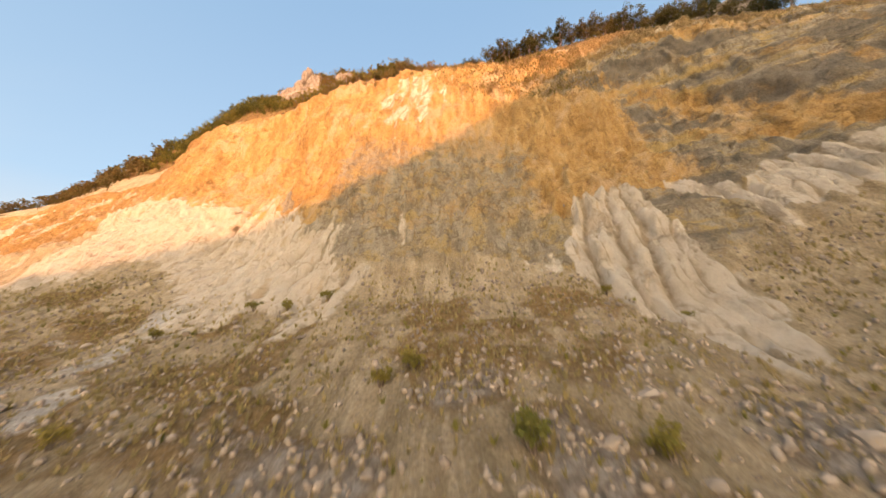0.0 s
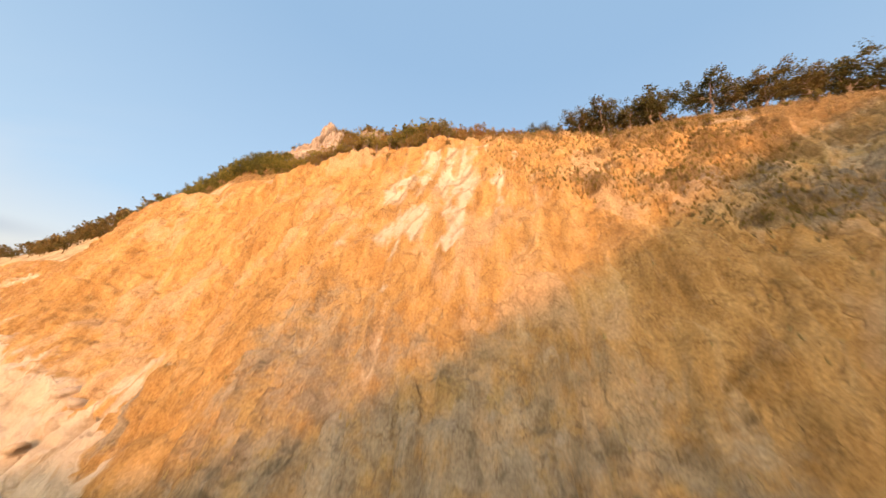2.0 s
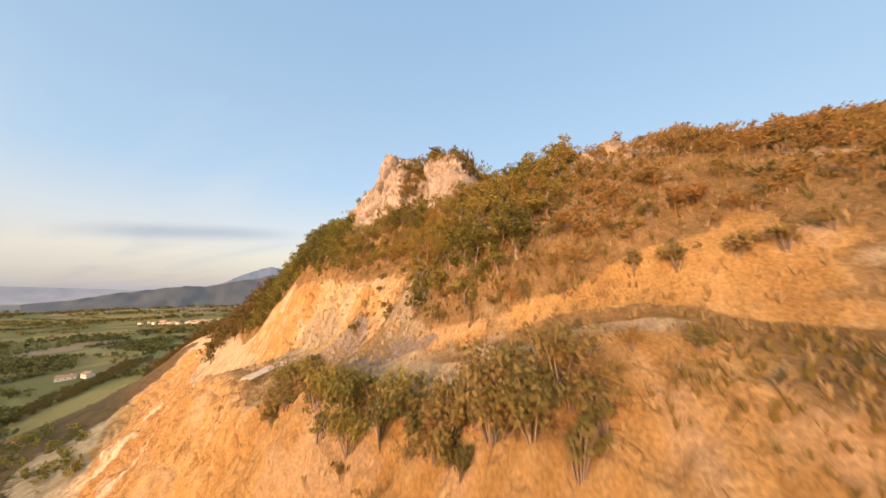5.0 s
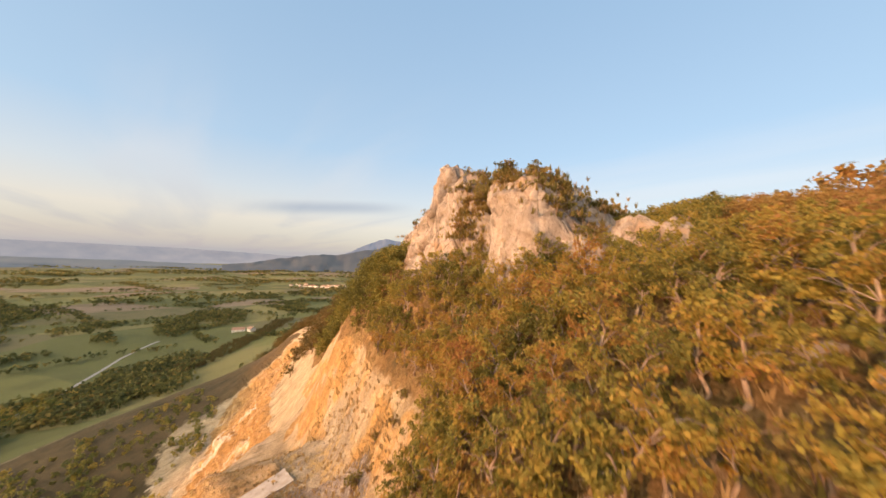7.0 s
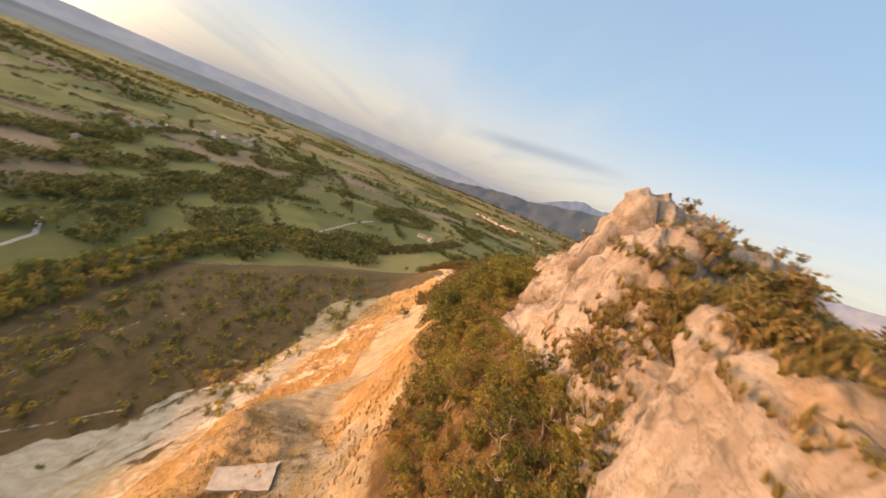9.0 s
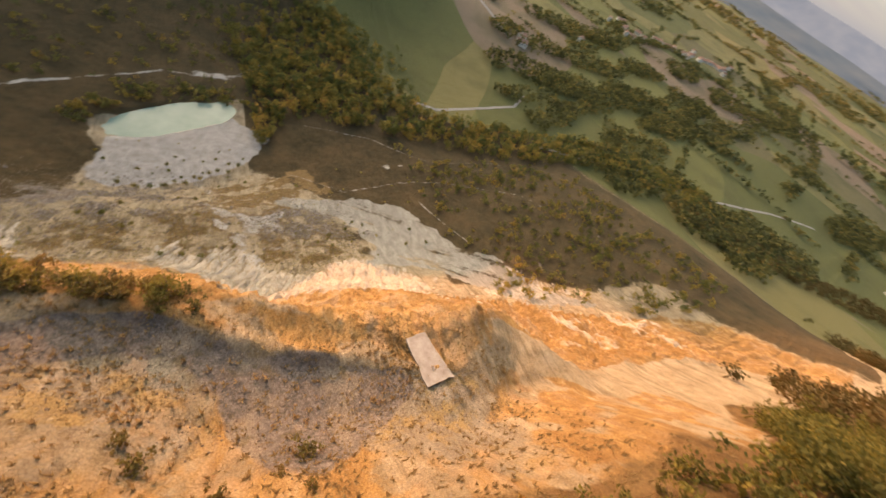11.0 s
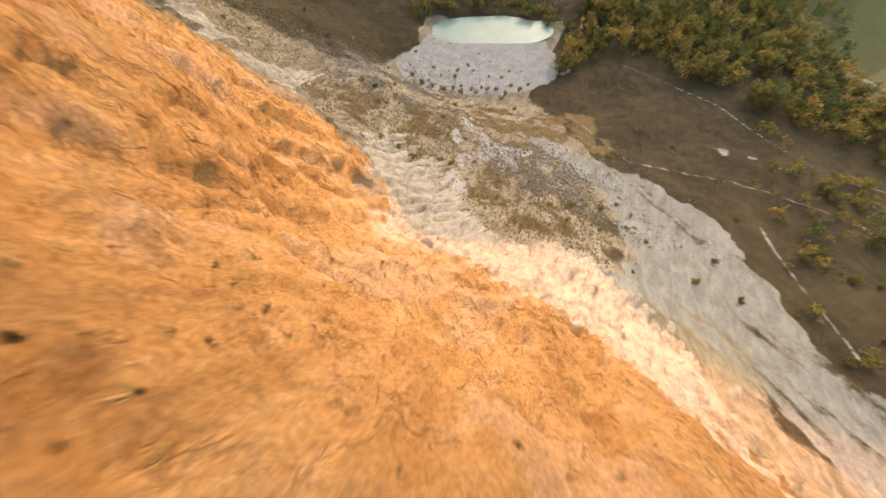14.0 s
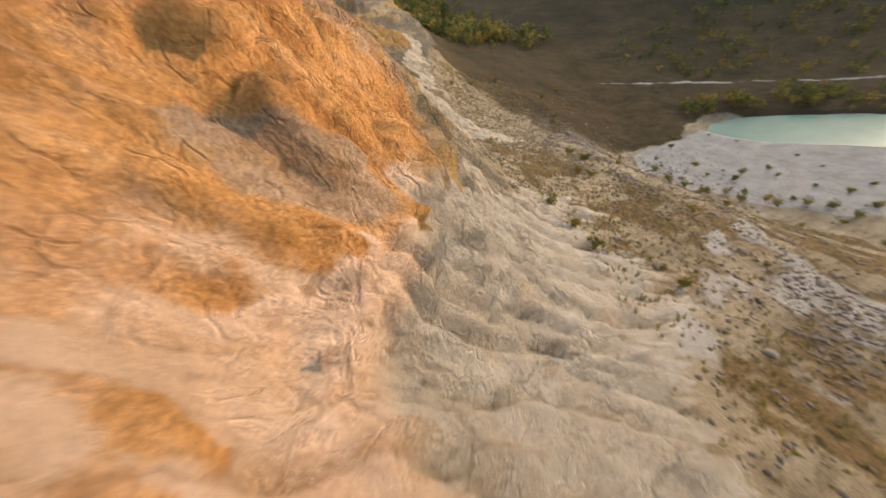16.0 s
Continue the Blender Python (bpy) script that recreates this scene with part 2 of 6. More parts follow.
ST = np.array([[v for p in SECTIONS[k] for v in p] for k in sorted(SECTIONS)], float)


def profile(x):
    """Knots (y, z) of the section at each x: arrays (n, 18)."""
    k = pchip(ST_X, ST, x)
    y, z = k[:, 0::2], k[:, 1::2]
    one = np.ones(len(y))
    zc = pchip([-4600, -1500, -400, -150, -30, 60, 200, 4600], [-60, -44, -34, -22, -15, -10, 10, 30], x)
    zb = pchip([-4600, -1500, -400, -150, -30, 200, 4600], [-60, -46, -38, -34, -28, 0, 20], x)
    y = np.column_stack([-4700 * one, -1500 * one, -420 * one, -125 * one, y, y[:, -1] + 100, y[:, -1] + 420, 4700 * one])
    last = z[:, -1]
    z = np.column_stack([-60 + 0 * zb, zb - 12, zb, zc, z, last - 14 * smooth(-400, -100, x), last * 0.72, np.minimum(last * 0.3, 20)])
    return y, z


def hills(x, y):
    """Ridges round the quarry: the spur and the long hill to the south, added mostly out of view to block the low sun,
    and rolling country.
    """
    # spur heights are set by the shadow edge wanted on the cliff
    spur = pchip([-340, -210, -150, -95, -39, -28, -17, -6, 6.6, 18.6, 28.6, 38, 52, 90, 130, 400, 1200], [0, 34, 68, 77, 79, 84.8, 88, 88, 91, 98, 104, 110.5, 120, 132, 140, 140, 60], x)
    e = spur * np.exp(-((y + 300) / 80.0) ** 2)
    # unseen long hill, added to keep the sun off the valley and lower slopes
    e = e + (232 + 44 * smooth(-20, -80, x) + 5 * fbm(x / 260, 0 * x, seed=6, octaves=3)) * np.exp(-((y + 1750) / 330.0) ** 2) * smooth(-1500, -850, x)
    e = e + 60 * np.exp(-((x - 420) / 190.0) ** 2) * np.exp(-((y + 140) / 260.0) ** 2)
    e = e + 3.0 * fbm(x / 160, y / 160, seed=8, octaves=3) * smooth(-230, -420, x) * smooth(3000, 1500, np.abs(y))
    e = e + 12.0 * (fbm(x / 300, y / 300, seed=9, octaves=3)) * smooth(190, 380, y) * (0.2 + 0.8 * smooth(-450, -200, x))
    return e


# ---------- materials ----------
class Nodes:
    """Short hand for building node materials."""

    def __init__(self, name):
        self.mat = bpy.data.materials.new(name)
        self.mat.use_nodes = True
        self.n, self.l = self.mat.node_tree.nodes, self.mat.node_tree.links
        self.bsdf = self.n["Principled BSDF"]
        self.bsdf.inputs["Specular IOR Level"].default_value = 0.2
        geo = self.n.new("ShaderNodeNewGeometry")
        self.pos = geo.outputs["Position"]
        self.island = geo.outputs["Random Per Island"]

    def plug(self, socket, value):
        if isinstance(value, bpy.types.NodeSocket):
            self.l.new(value, socket)
        else:
            socket.default_value = value

    def scaled(self, sx, sy, sz):
        m = self.n.new("ShaderNodeMapping")
        self.l.new(self.pos, m.inputs[0])
        m.inputs["Scale"].default_value = (sx, sy, sz)
        return m.outputs[0]

    def noise(self, scale, detail=5.0, rough=0.6, stretch=(1, 1, 1), distort=0.0):
        t = self.n.new("ShaderNodeTexNoise")
        self.l.new(self.scaled(*stretch), t.inputs["Vector"])
        t.inputs["Scale"].default_value, t.inputs["Detail"].default_value = scale, detail
        t.inputs["Roughness"].default_value, t.inputs["Distortion"].default_value = rough, distort
        return t.outputs["Fac"]

    def voronoi(self, scale, feature="F1", out="Distance", stretch=(1, 1, 1), rand=1.0):
        t = self.n.new("ShaderNodeTexVoronoi")
        t.feature = feature
        self.l.new(self.scaled(*stretch), t.inputs["Vector"])
        t.inputs["Scale"].default_value = scale
        t.inputs["Randomness"].default_value = rand
        return t.outputs[out]

    def ramp(self, fac, stops):
        r = self.n.new("ShaderNodeValToRGB")
        self.plug(r.inputs[0], fac)
        e = r.color_ramp.elements
        while len(e) < len(stops):
            e.new(0.5)
        for k, (p, c) in enumerate(stops):
            e[k].position = p
            e[k].color = (*c, 1) if len(c) == 3 else c
        return r.outputs[0]

    def step(self, fac, a, b):
        m = self.n.new("ShaderNodeMapRange")
        m.interpolation_type = "SMOOTHSTEP"
        self.plug(m.inputs[0], fac)
        m.inputs[1].default_value, m.inputs[2].default_value = a, b
        return m.outputs[0]

    def math(self, op, a, b=0.0):
        m = self.n.new("ShaderNodeMath")
        m.operation = op
        self.plug(m.inputs[0], a)
        self.plug(m.inputs[1], b)
        return m.outputs[0]

    def mix(self, fac, a, b, kind="MIX"):
        m = self.n.new("ShaderNodeMix")
        m.data_type, m.blend_type = "RGBA", kind
        self.plug(m.inputs[0], fac)
        for s, v in ((m.inputs[6], a), (m.inputs[7], b)):
            self.plug(s, v if isinstance(v, bpy.types.NodeSocket) else (*v, 1))
        return m.outputs[2]

    def attr(self, name):
        a = self.n.new("ShaderNodeAttribute")
        a.attribute_name = name
        return a.outputs["Fac"]

    def random(self):
        return self.n.new("ShaderNodeObjectInfo").outputs["Random"]

    def done(self, colour, rough=0.9, bump=None, strength=0.5, distance=0.1):
        self.plug(self.bsdf.inputs["Base Color"], colour if isinstance(colour, bpy.types.NodeSocket) else (*colour, 1))
        self.plug(self.bsdf.inputs["Roughness"], rough)
        if bump is not None:
            b = self.n.new("ShaderNodeBump")
            b.inputs["Strength"].default_value, b.inputs["Distance"].default_value = strength, distance
            self.l.new(bump, b.inputs["Height"])
            self.l.new(b.outputs[0], self.bsdf.inputs["Normal"])
        return self.mat


def land_material():
    """Soil, marl, ochre rock, gravel, turf and fields, told apart by the zones of the land."""
    m = Nodes("land")
    big, mid, fine = m.noise(0.06, 6), m.noise(0.35, 8, 0.65), m.noise(2.2, 8, 0.7)
    grit = m.voronoi(1.6)
    streak = m.noise(0.5, 7, 0.65, (1.0, 0.35, 0.22), 0.6)
    patch = m.noise(0.16, 6, 0.62, (1.0, 0.5, 0.5), 0.8)
    clod = m.noise(1.1, 10, 0.8, (1.0, 0.75, 0.7), 0.3)

    wob = m.n.new("ShaderNodeTexNoise")
    m.l.new(m.pos, wob.inputs["Vector"])
    wob.inputs["Scale"].default_value, wob.inputs["Detail"].default_value = 0.45, 5.0
    bent = m.n.new("ShaderNodeVectorMath")
    bent.operation = "MULTIPLY_ADD"
    m.l.new(wob.outputs["Color"], bent.inputs[0])
    bent.inputs[1].default_value = (3.2, 3.2, 3.2)
    m.l.new(m.pos, bent.inputs[2])

    def joints_of(scale, stretch, width):
        """Joints between angular blocks: 0 in the joint, 1 on the block."""
        move = m.n.new("ShaderNodeMapping")
        m.l.new(bent.outputs[0], move.inputs[0])
        move.inputs["Scale"].default_value = stretch
        move.inputs["Rotation"].default_value = (0.3, 0.25, 0.2)
        v = m.n.new("ShaderNodeTexVoronoi")
        v.feature = "DISTANCE_TO_EDGE"
        m.l.new(move.outputs[0], v.inputs["Vector"])
        v.inputs["Scale"].default_value = scale
        return m.step(v.outputs["Distance"], 0.0, width)

    broken = m.step(m.noise(0.3, 4), 0.40, 0.54)
    broken2 = m.step(m.noise(0.8, 4), 0.38, 0.54)
    wide_joint = m.math("MAXIMUM", joints_of(0.3, (1.0, 1.0, 0.75), 0.07), broken)
    fine_joint = m.math("MAXIMUM", joints_of(0.95, (1.0, 1.0, 0.7), 0.09), broken2)
    crack = m.math("MAXIMUM", m.math("MULTIPLY", wide_joint, fine_joint), m.math("SUBTRACT", 1.0, m.attr("cliff")))
    speck = m.noise(5.5, 6, 0.75)
    # ochre rock: rust, yellow ochre, pale and grey lenses
    ochre = m.ramp(streak, [(0.28, (0.335, 0.195, 0.07)), (0.45, (0.48, 0.298, 0.105)), (0.58, (0.56, 0.365, 0.145)), (0.75, (0.62, 0.46, 0.25))])
    ochre = m.mix(m.math("MULTIPLY", m.step(patch, 0.50, 0.62), 0.6), ochre, (0.58, 0.435, 0.28))
    ochre = m.mix(m.math("MULTIPLY", m.step(patch, 0.46, 0.36), 0.5), ochre, (0.38, 0.225, 0.08))
    ochre = m.mix(m.math("MULTIPLY", m.step(clod, 0.53, 0.66), 0.34), ochre, (0.62, 0.48, 0.31))
    ochre = m.mix(m.math("MULTIPLY", m.step(clod, 0.46, 0.34), 0.3), ochre, (0.24, 0.15, 0.065))
    ochre = m.mix(m.math("MULTIPLY", m.math("SUBTRACT", 1.0, crack), 0.42), ochre, (0.20, 0.125, 0.055))
    west = m.n.new("ShaderNodeSeparateXYZ")
    m.l.new(m.pos, west.inputs[0])
    rust = m.math("MULTIPLY", m.step(west.outputs[0], -58.0, -74.0), m.step(m.noise(0.5, 6, 0.65), 0.36, 0.56))
    ochre = m.mix(m.math("MULTIPLY", rust, 0.62), ochre, (0.29, 0.165, 0.062))
    # grey-brown rock
    grey = m.ramp(streak, [(0.3, (0.215, 0.18, 0.125)), (0.5, (0.36, 0.305, 0.21)), (0.7, (0.48, 0.425, 0.325))])
    grey = m.mix(m.math("MULTIPLY", m.step(mid, 0.48, 0.62), 0.8), grey, (0.46, 0.33, 0.13))
    grey = m.mix(m.math("MULTIPLY", m.step(clod, 0.53, 0.64), 0.5), grey, (0.50, 0.44, 0.36))
    grey = m.mix(m.math("MULTIPLY", m.step(clod, 0.46, 0.35), 0.38), grey, (0.15, 0.115, 0.075))
    grey = m.mix(m.math("MULTIPLY", m.math("SUBTRACT", 1.0, crack), 0.55), grey, (0.11, 0.085, 0.055))
    grey = m.mix(m.math("MULTIPLY", m.step(patch, 0.49, 0.40), 0.35), grey, (0.27, 0.235, 0.18))
    beds = m.noise(0.22, 6, 0.6, (0.13, 0.13, 1.0), 0.5)
    axes = m.n.new("ShaderNodeSeparateXYZ")
    m.l.new(m.pos, axes.inputs[0])
    bedded = m.step(axes.outputs[0], 8.0, 26.0)
    grey = m.mix(m.math("MULTIPLY", m.math("MULTIPLY", m.step(beds, 0.52, 0.45), bedded), 0.8), grey, (0.19, 0.165, 0.13))
    grey = m.mix(m.math("MULTIPLY", m.math("MULTIPLY", m.step(beds, 0.56, 0.64), bedded), 0.7), grey, (0.50, 0.35, 0.12))
    # white marl
    marl = m.ramp(mid, [(0.25, (0.49, 0.41, 0.30)), (0.5, (0.59, 0.515, 0.40)), (0.75, (0.64, 0.59, 0.50))])
    marl = m.mix(m.math("MULTIPLY", m.step(streak, 0.54, 0.66), 0.6), marl, (0.47, 0.345, 0.20))
    marl = m.mix(m.math("MULTIPLY", m.step(clod, 0.46, 0.34), 0.16), marl, (0.40, 0.33, 0.23))
    marl = m.mix(m.math("MULTIPLY", m.math("SUBTRACT", 1.0, wide_joint), 0.4), marl, (0.24, 0.185, 0.12))
    # runnel beds: brown soil, darkened further to paint in the shade of the grooves
    marl = m.mix(m.math("MULTIPLY", m.step(m.math("ADD", m.attr("rill_soil_shade"), m.math("MULTIPLY", m.math("SUBTRACT", fine, 0.5), 0.6)), 0.4, 0.95), 0.8), marl, (0.27, 0.20, 0.115))
    # talus
    talus = m.ramp(mid, [(0.3, (0.32, 0.245, 0.145)), (0.5, (0.46, 0.365, 0.225)), (0.7, (0.56, 0.46, 0.31))])
    talus = m.mix(m.math("MULTIPLY", m.step(clod, 0.53, 0.66), 0.35), talus, (0.22, 0.175, 0.10))
    talus = m.mix(m.math("MULTIPLY", m.step(clod, 0.46, 0.38), 0.4), talus, (0.50, 0.43, 0.34))
    talus = m.mix(m.math("MULTIPLY", m.step(patch, 0.52, 0.64), 0.5), talus, (0.27, 0.215, 0.125))
    drift = m.noise(0.75, 6, 0.6, (1.0, 0.13, 0.13), 0.5)
    talus = m.mix(m.math("MULTIPLY", m.step(drift, 0.54, 0.64), 0.6), talus, (0.60, 0.49, 0.33))
    talus = m.mix(m.math("MULTIPLY", m.step(drift, 0.46, 0.37), 0.5), talus, (0.24, 0.19, 0.105))
    talus = m.mix(m.math("MULTIPLY", m.step(m.voronoi(2.6), 0.34, 0.12), 0.38), talus, (0.44, 0.40, 0.35))
    rubble = m.ramp(grit, [(0.0, (0.44, 0.40, 0.35)), (0.45, (0.36, 0.315, 0.26)), (0.8, (0.24, 0.20, 0.155))])
    rubble = m.mix(m.math("MULTIPLY", m.step(mid, 0.52, 0.62), 0.6), rubble, (0.30, 0.23, 0.14))
    # dry turf, wood floor
    turf = m.ramp(m.math("ADD", m.math("MULTIPLY", fine, 0.5), m.math("MULTIPLY", mid, 0.5)), [(0.3, (0.14, 0.10, 0.04)), (0.48, (0.25, 0.165, 0.068)), (0.62, (0.35, 0.235, 0.105)), (0.8, (0.44, 0.33, 0.18))])
    wood = m.ramp(mid, [(0.3, (0.085, 0.062, 0.024)), (0.5, (0.20, 0.125, 0.048)), (0.7, (0.32, 0.20, 0.085))])
    meadow = m.ramp(m.math("ADD", m.math("MULTIPLY", big, 0.6), m.math("MULTIPLY", mid, 0.4)), [(0.32, (0.05, 0.043, 0.018)), (0.5, (0.104, 0.075, 0.034)), (0.66, (0.155, 0.108, 0.049))])
    sand = m.ramp(mid, [(0.3, (0.45, 0.405, 0.34)), (0.7, (0.66, 0.62, 0.55))])
    silt = m.ramp(streak, [(0.3, (0.30, 0.275, 0.22)), (0.5, (0.42, 0.39, 0.325)), (0.7, (0.54, 0.505, 0.435))])
    gravel = m.ramp(fine, [(0.3, (0.14, 0.12, 0.105)), (0.5, (0.24, 0.21, 0.18)), (0.7, (0.38, 0.34, 0.295))])
    gravel = m.mix(m.math("MULTIPLY", m.step(m.noise(0.22, 4, 0.6, (1.0, 1.0, 0.0)), 0.48, 0.62), 0.6), gravel, (0.42, 0.35, 0.25))
    gravel = m.mix(m.math("MULTIPLY", m.step(m.noise(0.5, 5, 0.65), 0.56, 0.66), 0.6), gravel, (0.17, 0.13, 0.05))
    bend = m.n.new("ShaderNodeVectorMath")
    bend.operation = "MULTIPLY_ADD"
    swirl = m.n.new("ShaderNodeTexNoise")
    m.l.new(m.scaled(0.012, 0.012, 0.0), swirl.inputs["Vector"])
    swirl.inputs["Scale"].default_value, swirl.inputs["Detail"].default_value = 0.6, 0.5
    m.l.new(swirl.outputs["Color"], bend.inputs[0])
    bend.inputs[1].default_value = (60, 60, 0)
    m.l.new(m.scaled(1.0, 0.62, 0.0), bend.inputs[2])
    plot = m.n.new("ShaderNodeTexVoronoi")
    m.l.new(bend.outputs[0], plot.inputs["Vector"])
    plot.inputs["Scale"].default_value, plot.inputs["Randomness"].default_value = 0.0075, 0.95
    cell = plot.outputs["Color"]
    sep = m.n.new("ShaderNodeSeparateColor")
    m.l.new(cell, sep.inputs[0])
    field = m.ramp(sep.outputs[0], [(0.0, (0.155, 0.155, 0.052)), (0.3, (0.205, 0.195, 0.063)), (0.58, (0.25, 0.215, 0.08)), (0.78, (0.28, 0.205, 0.13)), (0.9, (0.18, 0.155, 0.07))])
    field.node.color_ramp.interpolation = "CONSTANT"
    field = m.mix(m.math("MULTIPLY", m.step(m.noise(0.02, 6), 0.46, 0.64), 0.4), field, (0.10, 0.10, 0.036))
    colour = talus
    edge = m.math("MULTIPLY", m.math("SUBTRACT", m.noise(0.45, 7, 0.7), 0.5), 0.9)
    for_stone = m.step(speck, 0.36, 0.66)
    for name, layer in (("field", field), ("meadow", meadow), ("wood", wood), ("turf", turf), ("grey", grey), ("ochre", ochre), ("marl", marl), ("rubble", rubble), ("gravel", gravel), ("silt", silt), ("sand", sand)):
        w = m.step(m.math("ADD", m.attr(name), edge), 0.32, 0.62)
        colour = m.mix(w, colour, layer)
    relief = m.math("ADD", m.math("MULTIPLY", streak, 0.55), m.math("ADD", m.math("MULTIPLY", clod, 0.75), m.math("ADD", m.math("MULTIPLY", crack, 0.2), m.math("MULTIPLY", speck, 0.22))))
    colour = m.mix(m.math("SUBTRACT", 1.0, m.math("MULTIPLY", m.step(m.attr("marl"), 0.35, 0.7), 0.65)), colour, m.mix(for_stone, (0.66, 0.65, 0.64), (1.06, 1.06, 1.06)), "MULTIPLY")
    return m.done(colour, 0.95, relief, 1.0, 0.8)


LAND = land_material()


# ---------- ground ----------
def spaced(lo, hi, fine_lo, fine_hi, step, grow=1.12):
    mid = list(np.arange(fine_lo, fine_hi + 1e-6, step))
    right, left, s = [], [], step
    p = mid[-1]
    while p < hi:
        s *= grow
        p += s
        right.append(min(p, hi))
    p, s = mid[0], step
    while p > lo:
        s *= grow
        p -= s
        left.append(max(p, lo))
    return np.array(left[::-1] + mid + right)


def path_mask(x, y, points, width, soft):
    """1 on a line through points (x, y), falling to 0 beyond width."""
    best = np.full(x.shape, 1e9)
    for (ax, ay), (bx, by) in zip(points, points[1:]):
        dx, dy = bx - ax, by - ay
        t = np.clip(((x - ax) * dx + (y - ay) * dy) / (dx * dx + dy * dy), 0, 1)
        best = np.minimum(best, np.hypot(x - ax - t * dx, y - ay - t * dy))
    return 1 - smooth(width - soft, width + soft, best)


def zone(a, b, ring):
    """Signed distance into a closed outline in the plane (a, b): positive inside."""
    pts_ = list(ring)
    best, inside = np.full(a.shape, 1e9), np.zeros(a.shape, bool)
    for (ax, ay), (bx, by) in zip(pts_, pts_[1:] + pts_[:1]):
        dx, dy = bx - ax, by - ay
        t = np.clip(((a - ax) * dx + (b - ay) * dy) / (dx * dx + dy * dy), 0, 1)
        best = np.minimum(best, np.hypot(a - ax - t * dx, b - ay - t * dy))
        if dy:
            inside ^= ((ay > b) != (by > b)) & (a < ax + dx * (b - ay) / dy)
    return np.where(inside, best, -best)


def grooves(u, along, spacing, width, seed):
    """Runnels cut down a slope: 1 in the bed of a runnel, 0 on the swell between two. u runs across them, along runs down."""
    u = u / spacing + 0.55 * fbm(u / (3.1 * spacing), along / (7 * spacing), 0, 3, seed)
    i = np.floor(u).astype(np.int64)
    best = np.full(u.shape, 9.0)
    for k in (-1, 0, 1):
        best = np.minimum(best, np.abs(u - (i + k) - 0.15 - 0.7 * hash3(i + k, 0 * i, 0 * i, seed + 5)))
    return np.clip(1 - best * spacing / width, 0, 1)


# Outlines of the white marl, on the face (x, z): below the ochre rock to the west, the fan to the east, the beds beyond it;
# and of the pale wash on the floor (x, y).
MARL_WEST = ((-150, 40), (-135, 37), (-105, 37), (-72, 37.5), (-60, 37), (-52, 33.5), (-47, 32), (-43, 31), (-40, 33), (-37, 34.5), (-34, 31), (-28, 27), (-22, 25), (-17.5, 24), (-14, 18), (-10.5, 13.5), (-11, 9), (-19, 10.5), (-25, 10), (-33, 9.5), (-43, 15), (-48, 20.5), (-54, 18), (-60, 15), (-80, 14), (-110, 15), (-150, 20))
MARL_FAN = ((14, 14.5), (15.3, 19), (18, 25), (20, 24.5), (23, 26), (25, 22), (26, 17.5), (26, 13.5), (25.4, 10), (23.4, 8), (19.5, 6.6), (18, 7.6), (16.5, 10.5))
MARL_EAST = ((29, 27.2), (33.5, 25.2), (40, 26.5), (46, 28.5), (62, 33), (62, 29), (46, 24.5), (38, 20.5), (33, 18), (31, 20.5), (29, 24.4))
TERRACE_ROAD = ((-20, 84.5), (-24, 81.8), (-28.7, 81.8), (-33.6, 83), (-38.7, 86.8), (-44.4, 89.3), (-51.5, 90.8), (-55.5, 91.3), (-55.5, 96), (-49.2, 98), (-40.5, 98), (-38.4, 94.5), (-37.2, 91.7), (-36, 88.5), (-31, 85.6), (-25, 86))
DELTA = ((-20, 4), (-24, 12), (-27, 13), (-36, 17), (-45, 15), (-44, 28), (-37, 26), (-35, 33), (-39.5, 46), (-36, 46), (-31, 33), (-25, 25), (-21, 14))
WASH = ((-42, 9.5), (-64, 18), (-71, 26), (-74, 38), (-68, 50), (-84, 49), (-92, 54), (-99, 62), (-108, 66), (-112, 79), (-142, 84), (-129, 75), (-126, 64), (-121, 50), (-109, 46), (-103, 30), (-97, 16), (-91, 9.5), (-73, 4), (-46, 5))


ROWS_PER = (14, 18, 24, 110, 52, 44, 34, 46, 54, 46, 46, 26, 40, 30, 44, 18, 16, 14)


LANDSHEET = {}


